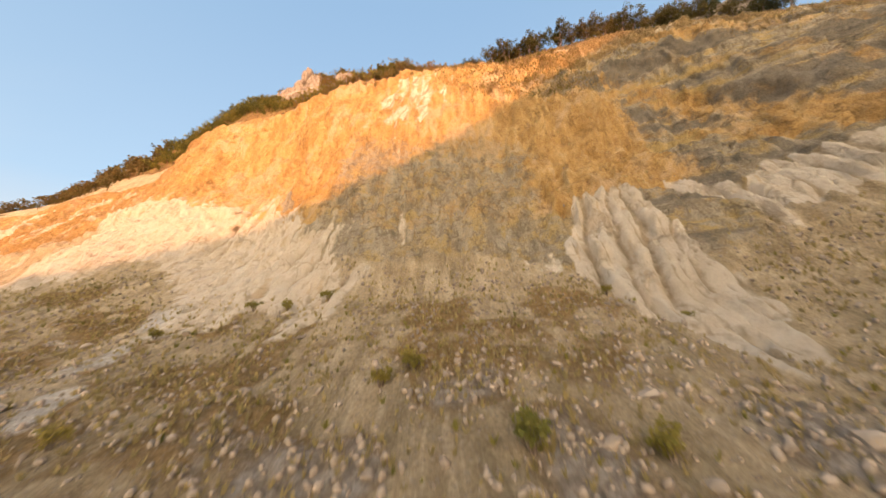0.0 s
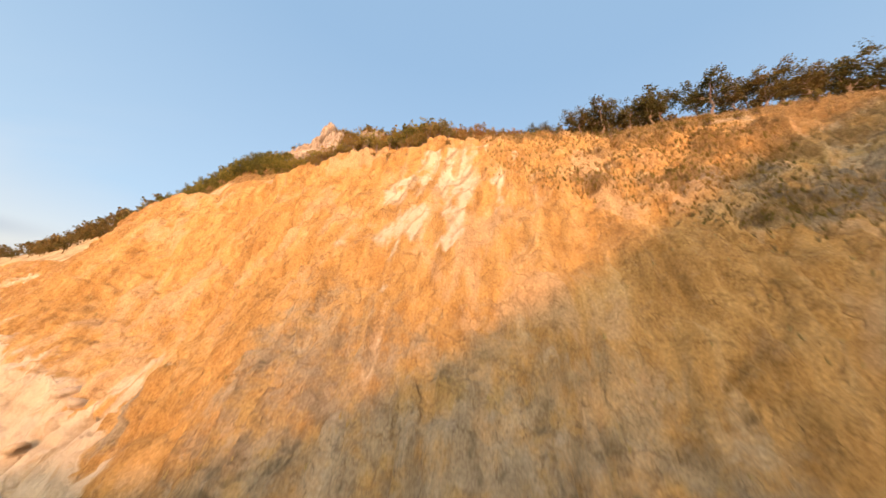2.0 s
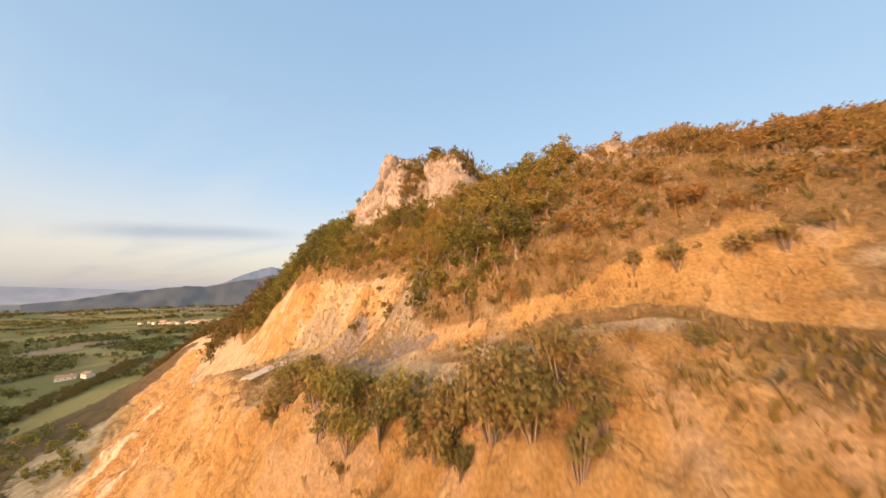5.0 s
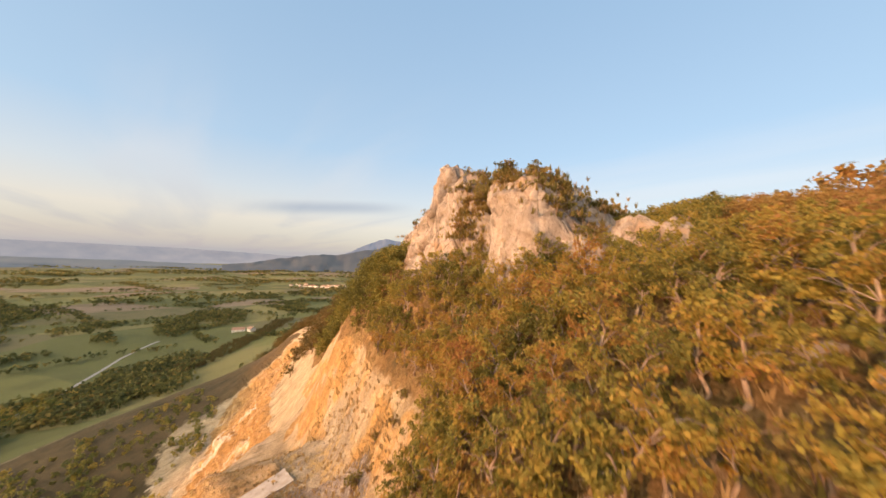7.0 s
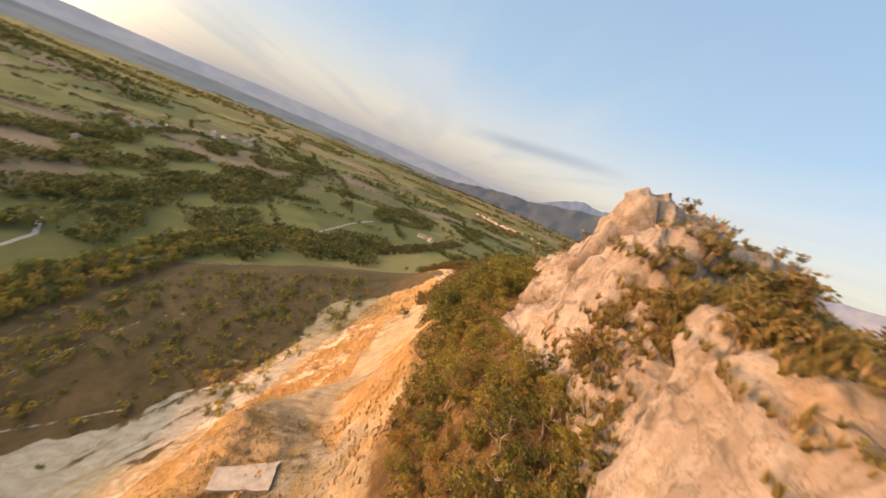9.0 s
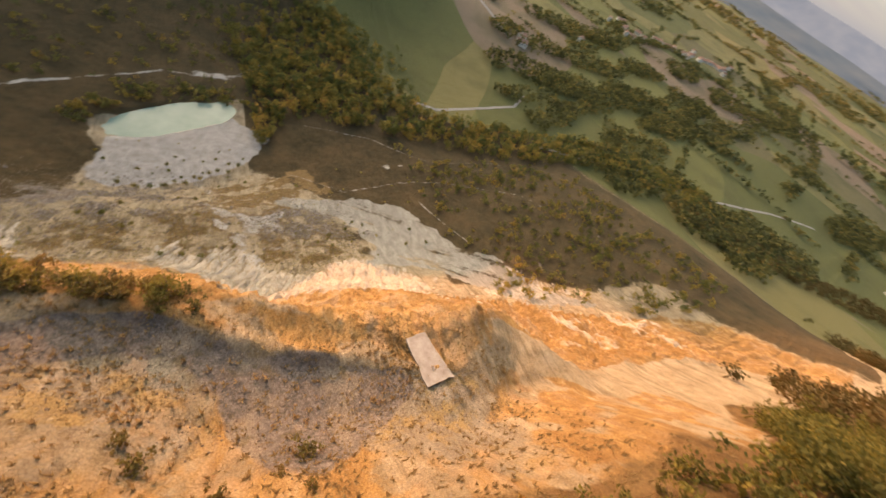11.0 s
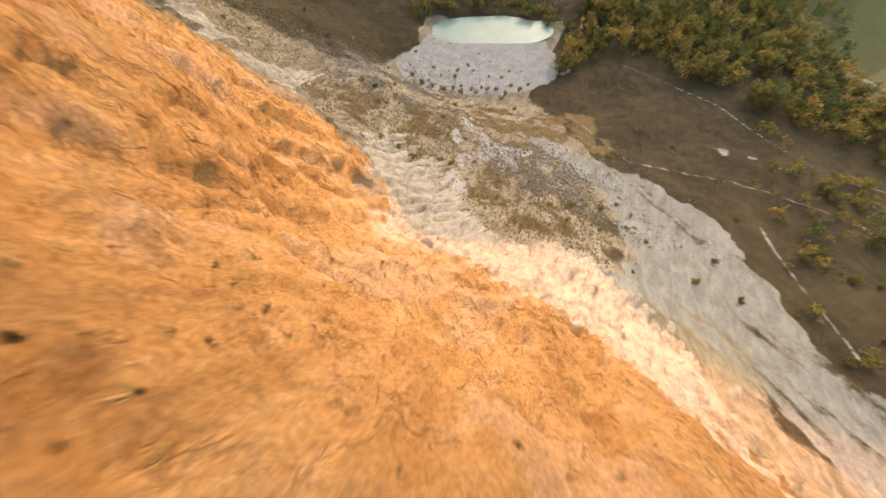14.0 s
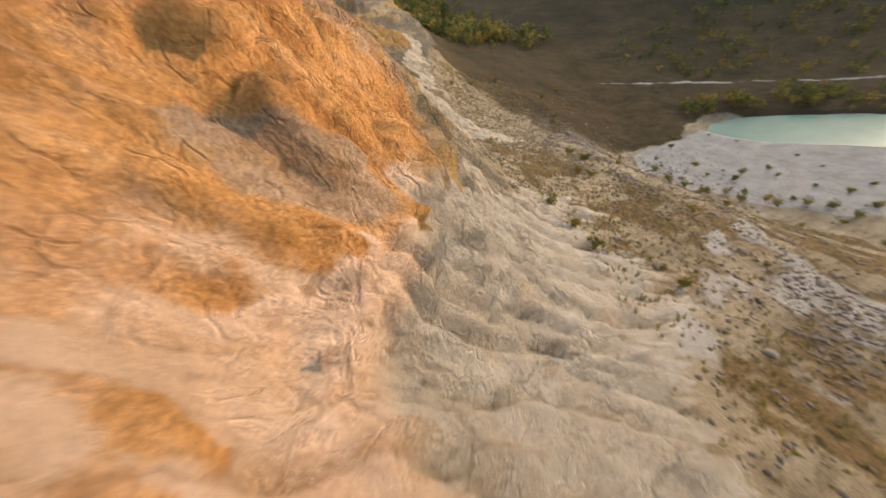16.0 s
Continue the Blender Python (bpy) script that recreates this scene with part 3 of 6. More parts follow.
def build_ground():
    xs = spaced(-4650, 4650, -136, 48, 0.36, 1.07)
    ky, kz = profile(xs)
    s = np.concatenate([np.linspace(k, k + 1, n, endpoint=False) for k, n in enumerate(ROWS_PER)] + [[len(ROWS_PER)]])
    nk = ky.shape[1]
    s = s[s <= nk - 1]
    ks = np.arange(nk)
    Y = np.empty((len(xs), len(s)))
    Z = np.empty_like(Y)
    for i in range(len(xs)):
        Y[i] = np.interp(s, ks, ky[i])
        Z[i] = pchip(ky[i], kz[i], Y[i])
    X = np.repeat(xs[:, None], len(s), 1)
    S = np.repeat(s[None, :], len(xs), 0)
    Z = Z + hills(X, Y)
    # zones
    n1 = fbm(X / 14, Y / 14, Z / 14, 4, 3)
    n2 = fbm(X / 5, Y / 5, Z / 5, 3, 4)
    sv = S + 0.22 * n1
    west = 1 - smooth(-92, -78, X + 6 * n1)
    east = smooth(14, 24, X + 4 * n1)
    centre = band(X + 3 * n1, -20, 17, 4)
    near = smooth(-330, -230, X) * (1 - smooth(80, 120, X))
    # gullies run down the marl at a slant, fanning out to the east
    warp = 1.6 * fbm(X / 9, Y / 9, Z / 9, 3, 21)
    to_east = smooth(2, 12, X)
    lean = (0.90 * X - 0.43 * Y) * (1 - to_east) + (0.99 * X - 0.12 * Y) * to_east
    down = Y + 0.6 * Z
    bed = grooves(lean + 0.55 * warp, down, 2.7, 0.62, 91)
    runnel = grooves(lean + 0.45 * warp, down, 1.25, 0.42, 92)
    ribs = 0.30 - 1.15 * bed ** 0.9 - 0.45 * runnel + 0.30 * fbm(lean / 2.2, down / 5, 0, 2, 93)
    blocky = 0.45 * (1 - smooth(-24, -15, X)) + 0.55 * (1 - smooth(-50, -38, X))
    # mask for the soil and painted shade in the runnels
    rill_soil_shade = np.maximum(bed, 0.8 * runnel) * (1 - 0.35 * blocky)
    # the cliff runs from knot 7 (toe) to knot 11 (crest)
    front = smooth(3.9, 4.3, S) * (1 - smooth(9.6, 9.9, S)) * (X > -185) * (X < 75)
    ragged = 1.3 * n2 + 0.8 * n1 + 1.2 * ribs
    marl = front * smooth(-1.0, 1.4, zone(X, Z, MARL_WEST) + ragged) * (1 - west * (0.82 - 0.5 * n1 - 0.4 * n2 - 0.3 * ribs))
    marl = np.maximum(marl, front * smooth(-0.5, 0.7, zone(X, Z, MARL_FAN) + 0.45 * ragged))
    marl = np.maximum(marl, front * smooth(-0.5, 0.7, zone(X, Z, MARL_EAST) + 0.6 * ragged))
    teeth = band(X, 6, 15, 0.6) * band(Z - 0.05 * X, 13.6, 16.2, 0.5)
    marl = np.maximum(marl, teeth * (0.42 + 0.6 * ribs + 0.3 * n2))
    marl = np.maximum(marl, west * band(sv, 6.6, 10.3, 0.25) * smooth(-185, -150, X) * (0.17 + 0.3 * n1 + 0.25 * ribs + 0.35 * fbm(lean / 3, down / 22, 0, 3, 96)))
    # pale dust washed out below it
    apron = front * smooth(-7.0, 1.0, zone(X, Z, MARL_WEST) + 1.6 * n2 + 1.2 * n1) * (1 - smooth(-70, -80, X))
    apron = np.maximum(apron, 0.9 * front * smooth(-1.6, 0.6, zone(X, Z, MARL_FAN) + 0.5 * n2))
    marl = np.maximum(marl, apron * (0.36 + 0.30 * fbm(lean / 1.8, down / 14, 0, 3, 94) + 0.15 * n2))
    wash = band(Z, 50, 75, 2) * (1 - smooth(0.7, 1.25, np.abs(X + 3.0 + 0.22 * (75 - Z) + 1.2 * n2) / (1.8 + np.minimum(0.95 * np.maximum(76 - Z, 0), 6.8)))) * band(X, -24, 5, 2)
    wash = np.maximum(wash, path_mask(X, Z, [(-5, 75.2), (-1.3, 72), (1.1, 70.3), (3.4, 70.4)], 0.7, 0.6) * band(S, 9.8, 11.4, 0.1))
    chute = path_mask(X + 0.5 * n2, Z, [(-11, 60), (-9.6, 50), (-8.3, 38), (-6.6, 28), (-5.4, 20)], 0.75, 0.9) * band(S, 6.8, 10.2, 0.2)
    marl = np.maximum(marl, chute * (0.44 + 0.35 * fbm(X / 0.9, Z / 7, 0, 3, 47)))
    marl = np.maximum(marl, wash * (0.41 + 0.13 * smooth(60, 68, Z) + 0.36 * fbm(X / 1.3, Z / 9, 0, 3, 46) + 0.3 * n2))
    ochre = band(sv, 7.85, 11.1, 0.12) * smooth(-200, -175, X) * (1 - smooth(25, 40, X)) * (1 - 0.62 * centre * (1 - smooth(8.6, 9.8, S)))
    cut_top = 12.95 - 0.6 * smooth(-33, -24, X) + 0.8 * smooth(-11, -1, X)
    ochre = np.maximum(ochre, smooth(11.85, 12.05, sv) * (1 - smooth(-0.12, 0.12, sv - cut_top)) * band(X, -100, 6, 6) * (0.6 + 0.55 * n2 + 0.35 * n1))
    ochre = np.maximum(ochre, band(S, 11.0, 11.45, 0.1) * band(X, -70, 10, 6) * (0.55 + 0.7 * n2))
    ochre = np.maximum(ochre, 0.62 * band(sv, 7.8, 11, 0.2) * east * (0.55 + 0.8 * fbm(X / 30, Z / 7 + 0.1 * X, 0, 3, 44)))
    grey = band(sv, 7.2, 10.6, 0.2) * np.clip(np.maximum(east * band(X, 0, 95, 10), band(X + 3 * n1, -29, 18, 3) * (1 - smooth(8.4, 9.6, S)) * (0.75 + 0.6 * n1)), 0, 1)
    rubble = np.exp(-(((X + 52) / 19) ** 2 + ((Y - 22) / 11) ** 2)) + np.exp(-(((X - 4) / 24) ** 2 + ((Y - 6) / 15) ** 2))
    rubble = np.clip(rubble * 1.3, 0, 1) * (0.6 + 0.7 * n2)
    gravel = smooth(-0.9, 0.9, zone(X, Y, TERRACE_ROAD) + 0.7 * n2 + 0.5 * n1) * (S > 10.9) * (0.8 + 0.3 * n2)
    pu, pv = ((X + 4) * -0.935 + (Y + 51) * -0.353), ((X + 4) * 0.353 + (Y + 51) * -0.935)
    sand = 1 - smooth(0.86, 1.04, np.hypot((X + 11.5) / 29, (Y + 30 - 0.25 * (X + 11)) / 20) + 0.16 * n1 + 0.06 * n2)
    sand = sand * (1 - smooth(3, 8, pv))
    flow = np.hypot(fbm(X / 10, Y / 10, 0, 3, 45), 0.35)
    stream = fbm((0.8 * X - 0.6 * Y) / 26, (0.6 * X + 0.8 * Y) / 2.4, 0, 3, 51)
    silt = smooth(-1.6, 1.2, zone(X, Y, WASH) + 1.2 * n2 + 0.8 * n1) * (0.56 + 0.30 * stream + 0.28 * flow) * (S < 8.5)
    sand = np.maximum(sand, path_mask(X, Y, [(-56, 40), (-42, 36), (-32, 30), (-26, 16), (-22, -2), (-14, -12)], 1.8, 2.6) * (0.46 + 0.3 * n2))
    sand = np.maximum(sand, smooth(-1.5, 1.5, zone(X, Y, DELTA) + 1.0 * n2) * (0.42 + 0.4 * n2 + 0.2 * stream))
    sand = np.maximum(sand, path_mask(X, Y, [(60, -44), (40, -64), (0, -84), (-27, -86), (-40, -92)], 1.0, 0.9) * (0.55 + 0.3 * n2))
    sand = np.maximum(sand, np.exp(-(((X + 22) / 13) ** 2 + ((Y + 86) / 3.2) ** 2)) * (0.7 + 0.4 * n2))
    for line in ([(60, -44), (40, -64), (0, -84), (-27, -84), (-45, -104)], [(-60, -52), (-94, -43), (-110, -30), (-125, -21), (-166, -24), (-222, -12)], [(-50, -14), (-71, -1), (-98, -6), (-118, -4), (-133, 1), (-164, 11), (-172, 26), (-170, 41), (-190, 52)], [(-104, 10), (-106, 17), (-114, 41)]):
        sand = np.maximum(sand, path_mask(X, Y, line, 0.55, 0.8) * (0.55 + 0.07 * n2 + 0.05 * n1))
    sand = np.maximum(sand, np.exp(-(((X + 100) / 6) ** 2 + ((Y + 19) / 2.5) ** 2)) * (0.42 + 0.7 * n2 + 0.4 * n1))
    turf = smooth(10.75, 11.0, sv + 0.45 * smooth(-2, 8, X)) * np.where(S < 11.7, smooth(-7, -1, X + 3 * n1), smooth(-30, -16, X + 5 * n1)) * (0.72 + 0.55 * n2 + 0.3 * n1)
    turf = np.maximum(turf, 0.8 * band(S, 11.6, 13, 0.15) * band(X, -70, -20, 6) * (0.56 + 0.5 * n1 + 0.5 * n2))
    grey = np.maximum(grey, band(S, 11.5, 12.9, 0.15) * band(X, -66, -22, 5) * (0.56 - 0.6 * n1 + 0.5 * n2))
    ochre = ochre * (1 - 0.75 * np.clip(band(S, 11.5, 12.9, 0.15) * band(X, -66, -22, 5) * (0.44 - 0.7 * n1 + 0.6 * n2), 0, 1))
    brow = smooth(-0.8, 1.8, X + 2 * n2 - 0.2 * (75 - Z)) * band(S, 9.9, 11.8, 0.15) * (X < 32) * (0.52 + 0.45 * n2 + 0.25 * n1)
    brow = np.maximum(brow, np.exp(-(((X - 0.5) / 2.4) ** 2 + ((Z - 69) / 3.2) ** 2)) * (0.75 + 0.5 * n2))
    turf = np.maximum(turf, brow)
    ochre, marl = ochre * (1 - 0.85 * np.clip(brow * 1.2, 0, 1)), marl * (1 - 0.85 * np.clip(brow, 0, 1))
    grey = grey * (1 - 0.7 * np.clip(brow, 0, 1))
    turf = np.maximum(turf, band(S, 4.2, 6.6, 0.25) * band(X, -66, 14, 5) * (0.5 + 0.7 * n2 + 0.3 * n1))
    turf = np.maximum(turf, band(sv, 10.9, 11.6, 0.2) * band(X, -75, -10, 8) * (0.05 + 0.7 * n2))
    wood = smooth(-0.25, 0.15, sv - cut_top) * smooth(-330, -250, X) * (1 - 0.75 * smooth(-30, -10, X) * (1 - smooth(13.6, 14.4, S)))
    meadow = np.clip(smooth(-88, -112, X + 8 * n1) * (1 - smooth(6.8, 7.4, sv)) + (1 - smooth(2.9, 3.9, S)) + smooth(60, 95, X) * (1 - smooth(6.2, 7, S)), 0, 1)
    meadow = np.maximum(meadow, (1 - smooth(-205, -175, X)) * (S < 11.5))
    field = np.maximum(1 - smooth(-275, -235, X + 0.3 * np.minimum(Y, 150)), (Y < -150) & (X < -30) & (X + 0.2 * Y < -120)) * 1.0
    belt_y = np.interp(X, [-400, -345, -300, -250, -196, -146, -98, -58], [20, -20, -44, -48, -48, -54, -70, -74])
    field = np.maximum(field, smooth(-12, -20, Y - belt_y + 5 * n1) * (1 - smooth(-110, -95, X)) * (Y > -700))
    field = np.clip(field, 0, 1)
    meadow = np.maximum(meadow, smooth(-2, 7, 8 - 0.79 * (X + 66) - Y + 4 * n1) * (X < -34) * (Y < 60))
    meadow = np.maximum(meadow * (1 - field), smooth(12, 22, X + 5 * n1) * (1 - smooth(-4, 8, Y + 4 * n1 - 0.15 * X)))
    meadow = np.maximum(meadow, band(X, -84, -46, 6) * band(Y, 14, 50, 6) * (S < 6.9) * (0.34 + 0.25 * n1 + 0.25 * n2))
    meadow = np.maximum(meadow, smooth(4, 9, pv) * (np.abs(X + 4) < 70) * (Y < -30))
    turf = turf * (1 - 0.65 * band(X, -62, -37, 3) * band(S, 10.3, 11.5, 0.1))
    # fine relief along the normal
    gx, gs = np.gradient(Z, axis=0), np.gradient(Z, axis=1)
    dxu, dys = np.gradient(X, axis=0), np.gradient(Y, axis=1)
    nx, ny = -(gx - gs * np.gradient(Y, axis=0) / np.maximum(dys, 1e-3)) / dxu, -gs / np.maximum(dys, 1e-3)
    ln = np.sqrt(nx * nx + ny * ny + 1)
    nx, ny, nz = nx / ln, ny / ln, 1 / ln
    cliff = band(S, 6.9, 11.0, 0.25) * smooth(-230, -170, X) * (1 - smooth(95, 130, X))
    disp = cliff * (0.55 * fbm(X / 8, Z / 11, Y / 8, 4, 23) + 0.9 * fbm(X / 22, Z / 30, Y / 22, 2, 24))
    disp = disp + west * band(S, 7.6, 10.6, 0.3) * 1.2 * ribs * smooth(-190, -150, X)
    disp = disp + smooth(0.35, 0.75, marl) * band(S, 4.6, 9.2, 0.3) * ((0.95 - 0.5 * blocky) * ribs + (0.42 + 0.5 * blocky) * facets(X / 2.0 + 0.2 * warp, Y / 2.6, Z / 2.2, 77, 0.7))
    block = np.round(fbm(X / 3.2 + 0.4 * n1, Z / 5.0, Y / 3.2, 2, 25) * 3) / 3
    disp = disp + cliff * band(S, 7.8, 11.1, 0.2) * (0.34 * block + 0.27 * ridged(X / 2.6 + 0.3 * warp, Z / 6.5, Y / 3, 3, 26) + 0.16 * fbm(X / 1.1, Z / 1.6, Y / 1.1, 2, 33))
    big_block = np.round(fbm(X / 7.5 + 0.3 * n1, Z / 10, Y / 7.5, 2, 34) * 3) / 3
    disp = disp + cliff * band(S, 7.7, 11.1, 0.2) * (0.6 * big_block - 0.6 * np.exp(-(vnoise(X / 5.5 + 0.8 * n2, Z / 13, Y / 6, 35) / 0.09) ** 2))
    disp = disp + np.clip(marl, 0, 1) * band(S, 6.2, 8.6, 0.25) * (-0.05 * ridged((X + 0.6 * warp) / 1.35, Z / 9, 0, 2, 36) + 0.18 * fbm(X / 2.2, Z / 2.2, Y / 2.2, 3, 37))
    # the deep joints and the grey slab low on the face
    joints = path_mask(X, Z, [(-29.5, 38.5), (-31.0, 35), (-33.4, 32.9), (-32.6, 29.6), (-29.8, 28.4)], 0.3, 0.35) + path_mask(X, Z, [(-40.5, 47), (-37.5, 41), (-34.6, 37.4), (-33.0, 33.4)], 0.3, 0.4)
    disp = disp - 0.6 * np.clip(joints, 0, 1) * band(S, 7.0, 10.5, 0.2)
    slab = np.exp(-(((X + 30.4 + 0.25 * (Z - 32.5)) / 1.9) ** 2 + ((Z - 33.2) / 4.0) ** 2) ** 2)
    grey = np.maximum(grey, 1.2 * slab * band(S, 7.3, 9.5, 0.2))
    marl, ochre = marl * (1 - slab), ochre * (1 - slab)
    disp = disp * (1 - 0.7 * slab) + 0.25 * slab
    disp = disp * (1 - 0.75 * np.exp(-(((X + 37) / 4.5) ** 2 + ((Z - 36) / 4.5) ** 2)))
    on = (cliff > 0.02) & (X > -150) & (X < 75)
    rough = np.zeros_like(X)
    rough[on] = 1.0 * facets(X[on] / 3.4, Y[on] / 3.4, Z[on] / 4.6, 70, 0.8) + 0.32 * facets(X[on] / 1.5, Y[on] / 1.5, Z[on] / 2.0, 80, 0.8)
    disp = disp + cliff * rough * (1 - 0.9 * np.clip(marl, 0, 1)) * band(S, 7.0, 11.1, 0.2) * (0.85 - 0.3 * (1 - smooth(-48, -34, X)))
    # ledges in the grey beds to the east
    disp = disp + cliff * east * 0.55 * ridged(Z / 5.5 + 0.12 * X, X / 30, 0, 2, 27)
    soft = near * (1 - cliff)
    disp = disp + soft * (0.28 * fbm(X / 6, Y / 6, 0, 4, 28) + 0.10 * fbm(X / 1.3, Y / 1.3, 0, 2, 29) + 0.22 * np.clip(rubble, 0, 1) * fbm(X / 1.7, Y / 1.7, 0, 2, 30))
    disp = disp + 0.22 * np.exp(-((S + 0.05 * n2 - 11.42) / 0.09) ** 2) * band(X, -64, -24, 4)
    berm_line = path_mask(X, Y, [(-22, 79.6), (-28.7, 81.0), (-33.6, 82.2), (-38.7, 85.9), (-44.4, 88.5), (-52.5, 90.2)], 0.9, 0.95)
    disp = disp + 0.75 * berm_line * (S > 10.5) * (0.85 + 0.3 * n2)
    flat = np.clip(sand + silt + gravel, 0, 1)
    disp = disp * (1 - 0.75 * flat * (1 - cliff) * (1 - berm_line))
    pond = np.hypot(pu / 25, pv / 9.5) + 0.10 * n1 + 0.03 * n2
    Z2 = Z + nz * disp - 2.0 * (1 - smooth(0.80, 1.15, pond)) * (np.abs(Y + 50) < 40)
    X2, Y2 = X + nx * disp, Y + ny * disp
    nx_, ns_ = X.shape
    idx = np.arange(nx_ * ns_).reshape(nx_, ns_)
    quads = np.stack([idx[:-1, :-1], idx[1:, :-1], idx[1:, 1:], idx[:-1, 1:]], -1).reshape(-1, 4)
    me = bpy.data.meshes.new("ground")
    me.vertices.add(nx_ * ns_)
    me.vertices.foreach_set("co", np.stack([X2, Y2, Z2], -1).ravel())
    me.loops.add(quads.size)
    me.loops.foreach_set("vertex_index", quads.ravel())
    me.polygons.add(len(quads))
    me.polygons.foreach_set("loop_start", np.arange(0, quads.size, 4))
    me.update(calc_edges=True)
    for name, v in (("cliff", cliff), ("rill_soil_shade", rill_soil_shade), ("marl", marl), ("ochre", ochre), ("grey", grey), ("rubble", rubble), ("gravel", gravel), ("silt", silt), ("sand", sand), ("turf", turf), ("wood", wood), ("meadow", meadow), ("field", field)):
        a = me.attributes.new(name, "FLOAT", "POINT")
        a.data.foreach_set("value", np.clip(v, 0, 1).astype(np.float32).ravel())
    LANDSHEET.update(silt=silt, X=X2, Y=Y2, Z=Z2, S=S, nz=nz, marl=marl, ochre=ochre, turf=turf, wood=wood, rubble=rubble, gravel=gravel, sand=sand, meadow=meadow, field=field, n1=n1, n2=n2)
    me.materials.append(LAND)
    me.polygons.foreach_set("use_smooth", np.ones(len(quads), bool))
    return tagged(new("ground", me), "quarry slopes of ochre rock, white marl, scree and dry turf, with fields beyond", "ground", kind="structure")


ground = build_ground()


def part(name, bm, material, parent=None, label=""):
    """Link a bmesh as one mesh object, under a thing if one is given."""
    me = bpy.data.meshes.new(name)
    bm.to_mesh(me)
    bm.free()
    if material:
        me.materials.append(material)
    ob = new(name, me)
    if parent:
        ob.parent = parent
    if label:
        tagged(ob, label)
    return ob


# ---------- pond ----------
def water_material():
    m = Nodes("pond_water")
    m.bsdf.inputs["Specular IOR Level"].default_value = 0.3
    return m.done(m.ramp(m.noise(0.12, 3), [(0.3, (0.23, 0.32, 0.245)), (0.7, (0.30, 0.385, 0.30))]), 0.2, m.noise(1.5, 3), 0.05, 0.03)


def build_pond():
    bm = bmesh.new()
    n = 72
    ring = []
    for k in range(n):
        a = 2 * math.pi * k / n
        u, v = 28 * math.cos(a), 11.5 * math.sin(a)
        ring.append(bm.verts.new((-4 - 0.935 * u + 0.353 * v, -51 - 0.353 * u - 0.935 * v, -13.35)))
    bm.faces.new(ring)
    return tagged(part("water", bm, water_material()), "still pale green quarry pond behind a white beach", "water", kind="structure")


build_pond()


# ---------- scatter and small builders ----------
def grid_area():
    g = LANDSHEET
    ex = np.stack([np.diff(g[k], axis=0)[:, :-1] for k in "XYZ"], -1)
    ey = np.stack([np.diff(g[k], axis=1)[:-1] for k in "XYZ"], -1)
    return np.linalg.norm(np.cross(ex, ey), axis=-1)


AREA = grid_area()


def scatter(mask, count, seed):
    """Places on the land, by weight of the mask (as the grid); returns (n, 3)."""
    rng = np.random.default_rng(seed)
    w = (np.clip(mask, 0, None)[:-1, :-1] * AREA).ravel()
    pick = rng.choice(len(w), count, p=w / w.sum())
    i, j = np.unravel_index(pick, AREA.shape)
    u, v = rng.random((2, count, 1))
    g = np.stack([LANDSHEET[k] for k in "XYZ"], -1)
    return (g[i, j] * (1 - u) + g[i + 1, j] * u) * (1 - v) + (g[i, j + 1] * (1 - u) + g[i + 1, j + 1] * u) * v


def spread_out(points, gap):
    """Thin out places nearer to one another than gap."""
    kept, cells = [], {}
    for p in points:
        c = (int(p[0] // gap), int(p[1] // gap))
        if all((p[0] - q[0]) ** 2 + (p[1] - q[1]) ** 2 > gap * gap for a in (-1, 0, 1) for b in (-1, 0, 1) for q in cells.get((c[0] + a, c[1] + b), ())):
            kept.append(p)
            cells.setdefault(c, []).append(p)
    return kept


from mathutils.bvhtree import BVHTree

BVH = BVHTree.FromPolygons([v.co[:] for v in ground.data.vertices], [tuple(p.vertices) for p in ground.data.polygons])


def drop(x, y):
    """The land's height at x, y."""
    hit = BVH.ray_cast(Vector((x, y, 900)), Vector((0, 0, -1)))
    return hit[0].z if hit[0] else -40.0


def mesh_from(name, verts, faces, material, smooth_shade=False):
    me = bpy.data.meshes.new(name)
    me.from_pydata([tuple(v) for v in verts], [], faces)
    me.materials.append(material)
    if smooth_shade:
        me.polygons.foreach_set("use_smooth", np.ones(len(me.polygons), bool))
    return me


def tube(verts, faces, a, b, ra, rb, sides=6):
    a, b = Vector(a), Vector(b)
    d = (b - a).normalized()
    s = d.orthogonal().normalized()
    t = d.cross(s)
    k = len(verts)
    for p, r in ((a, ra), (b, rb)):
        for i in range(sides):
            w = 2 * math.pi * i / sides
            verts.append(p + s * (r * math.cos(w)) + t * (r * math.sin(w)))
    for i in range(sides):
        faces.append((k + i, k + (i + 1) % sides, k + sides + (i + 1) % sides, k + sides + i))


def leaf_cluster(verts, faces, centre, radius, count, size, rng):
    """Small twig sprays: bent leaf blades turned all ways."""
    for _ in range(count):
        d = Vector((rng.gauss(0, 1), rng.gauss(0, 1), rng.gauss(0, 0.8)))
        d.normalize()
        p = Vector(centre) + d * (radius * rng.random() ** 0.5)
        a = Vector((rng.gauss(0, 1), rng.gauss(0, 1), rng.gauss(0, 0.7))).normalized()
        b = a.orthogonal().normalized()
        b.rotate(Matrix.Rotation(rng.random() * 6.28, 3, a))
        s = size * rng.uniform(0.6, 1.35)
        k = len(verts)
        verts += [p - a * s * 0.5, p + b * s * 0.32 + a * s * 0.05, p + a * s * 0.55, p - b * s * 0.3 + a * s * 0.1]
        faces.append((k, k + 1, k + 2, k + 3))


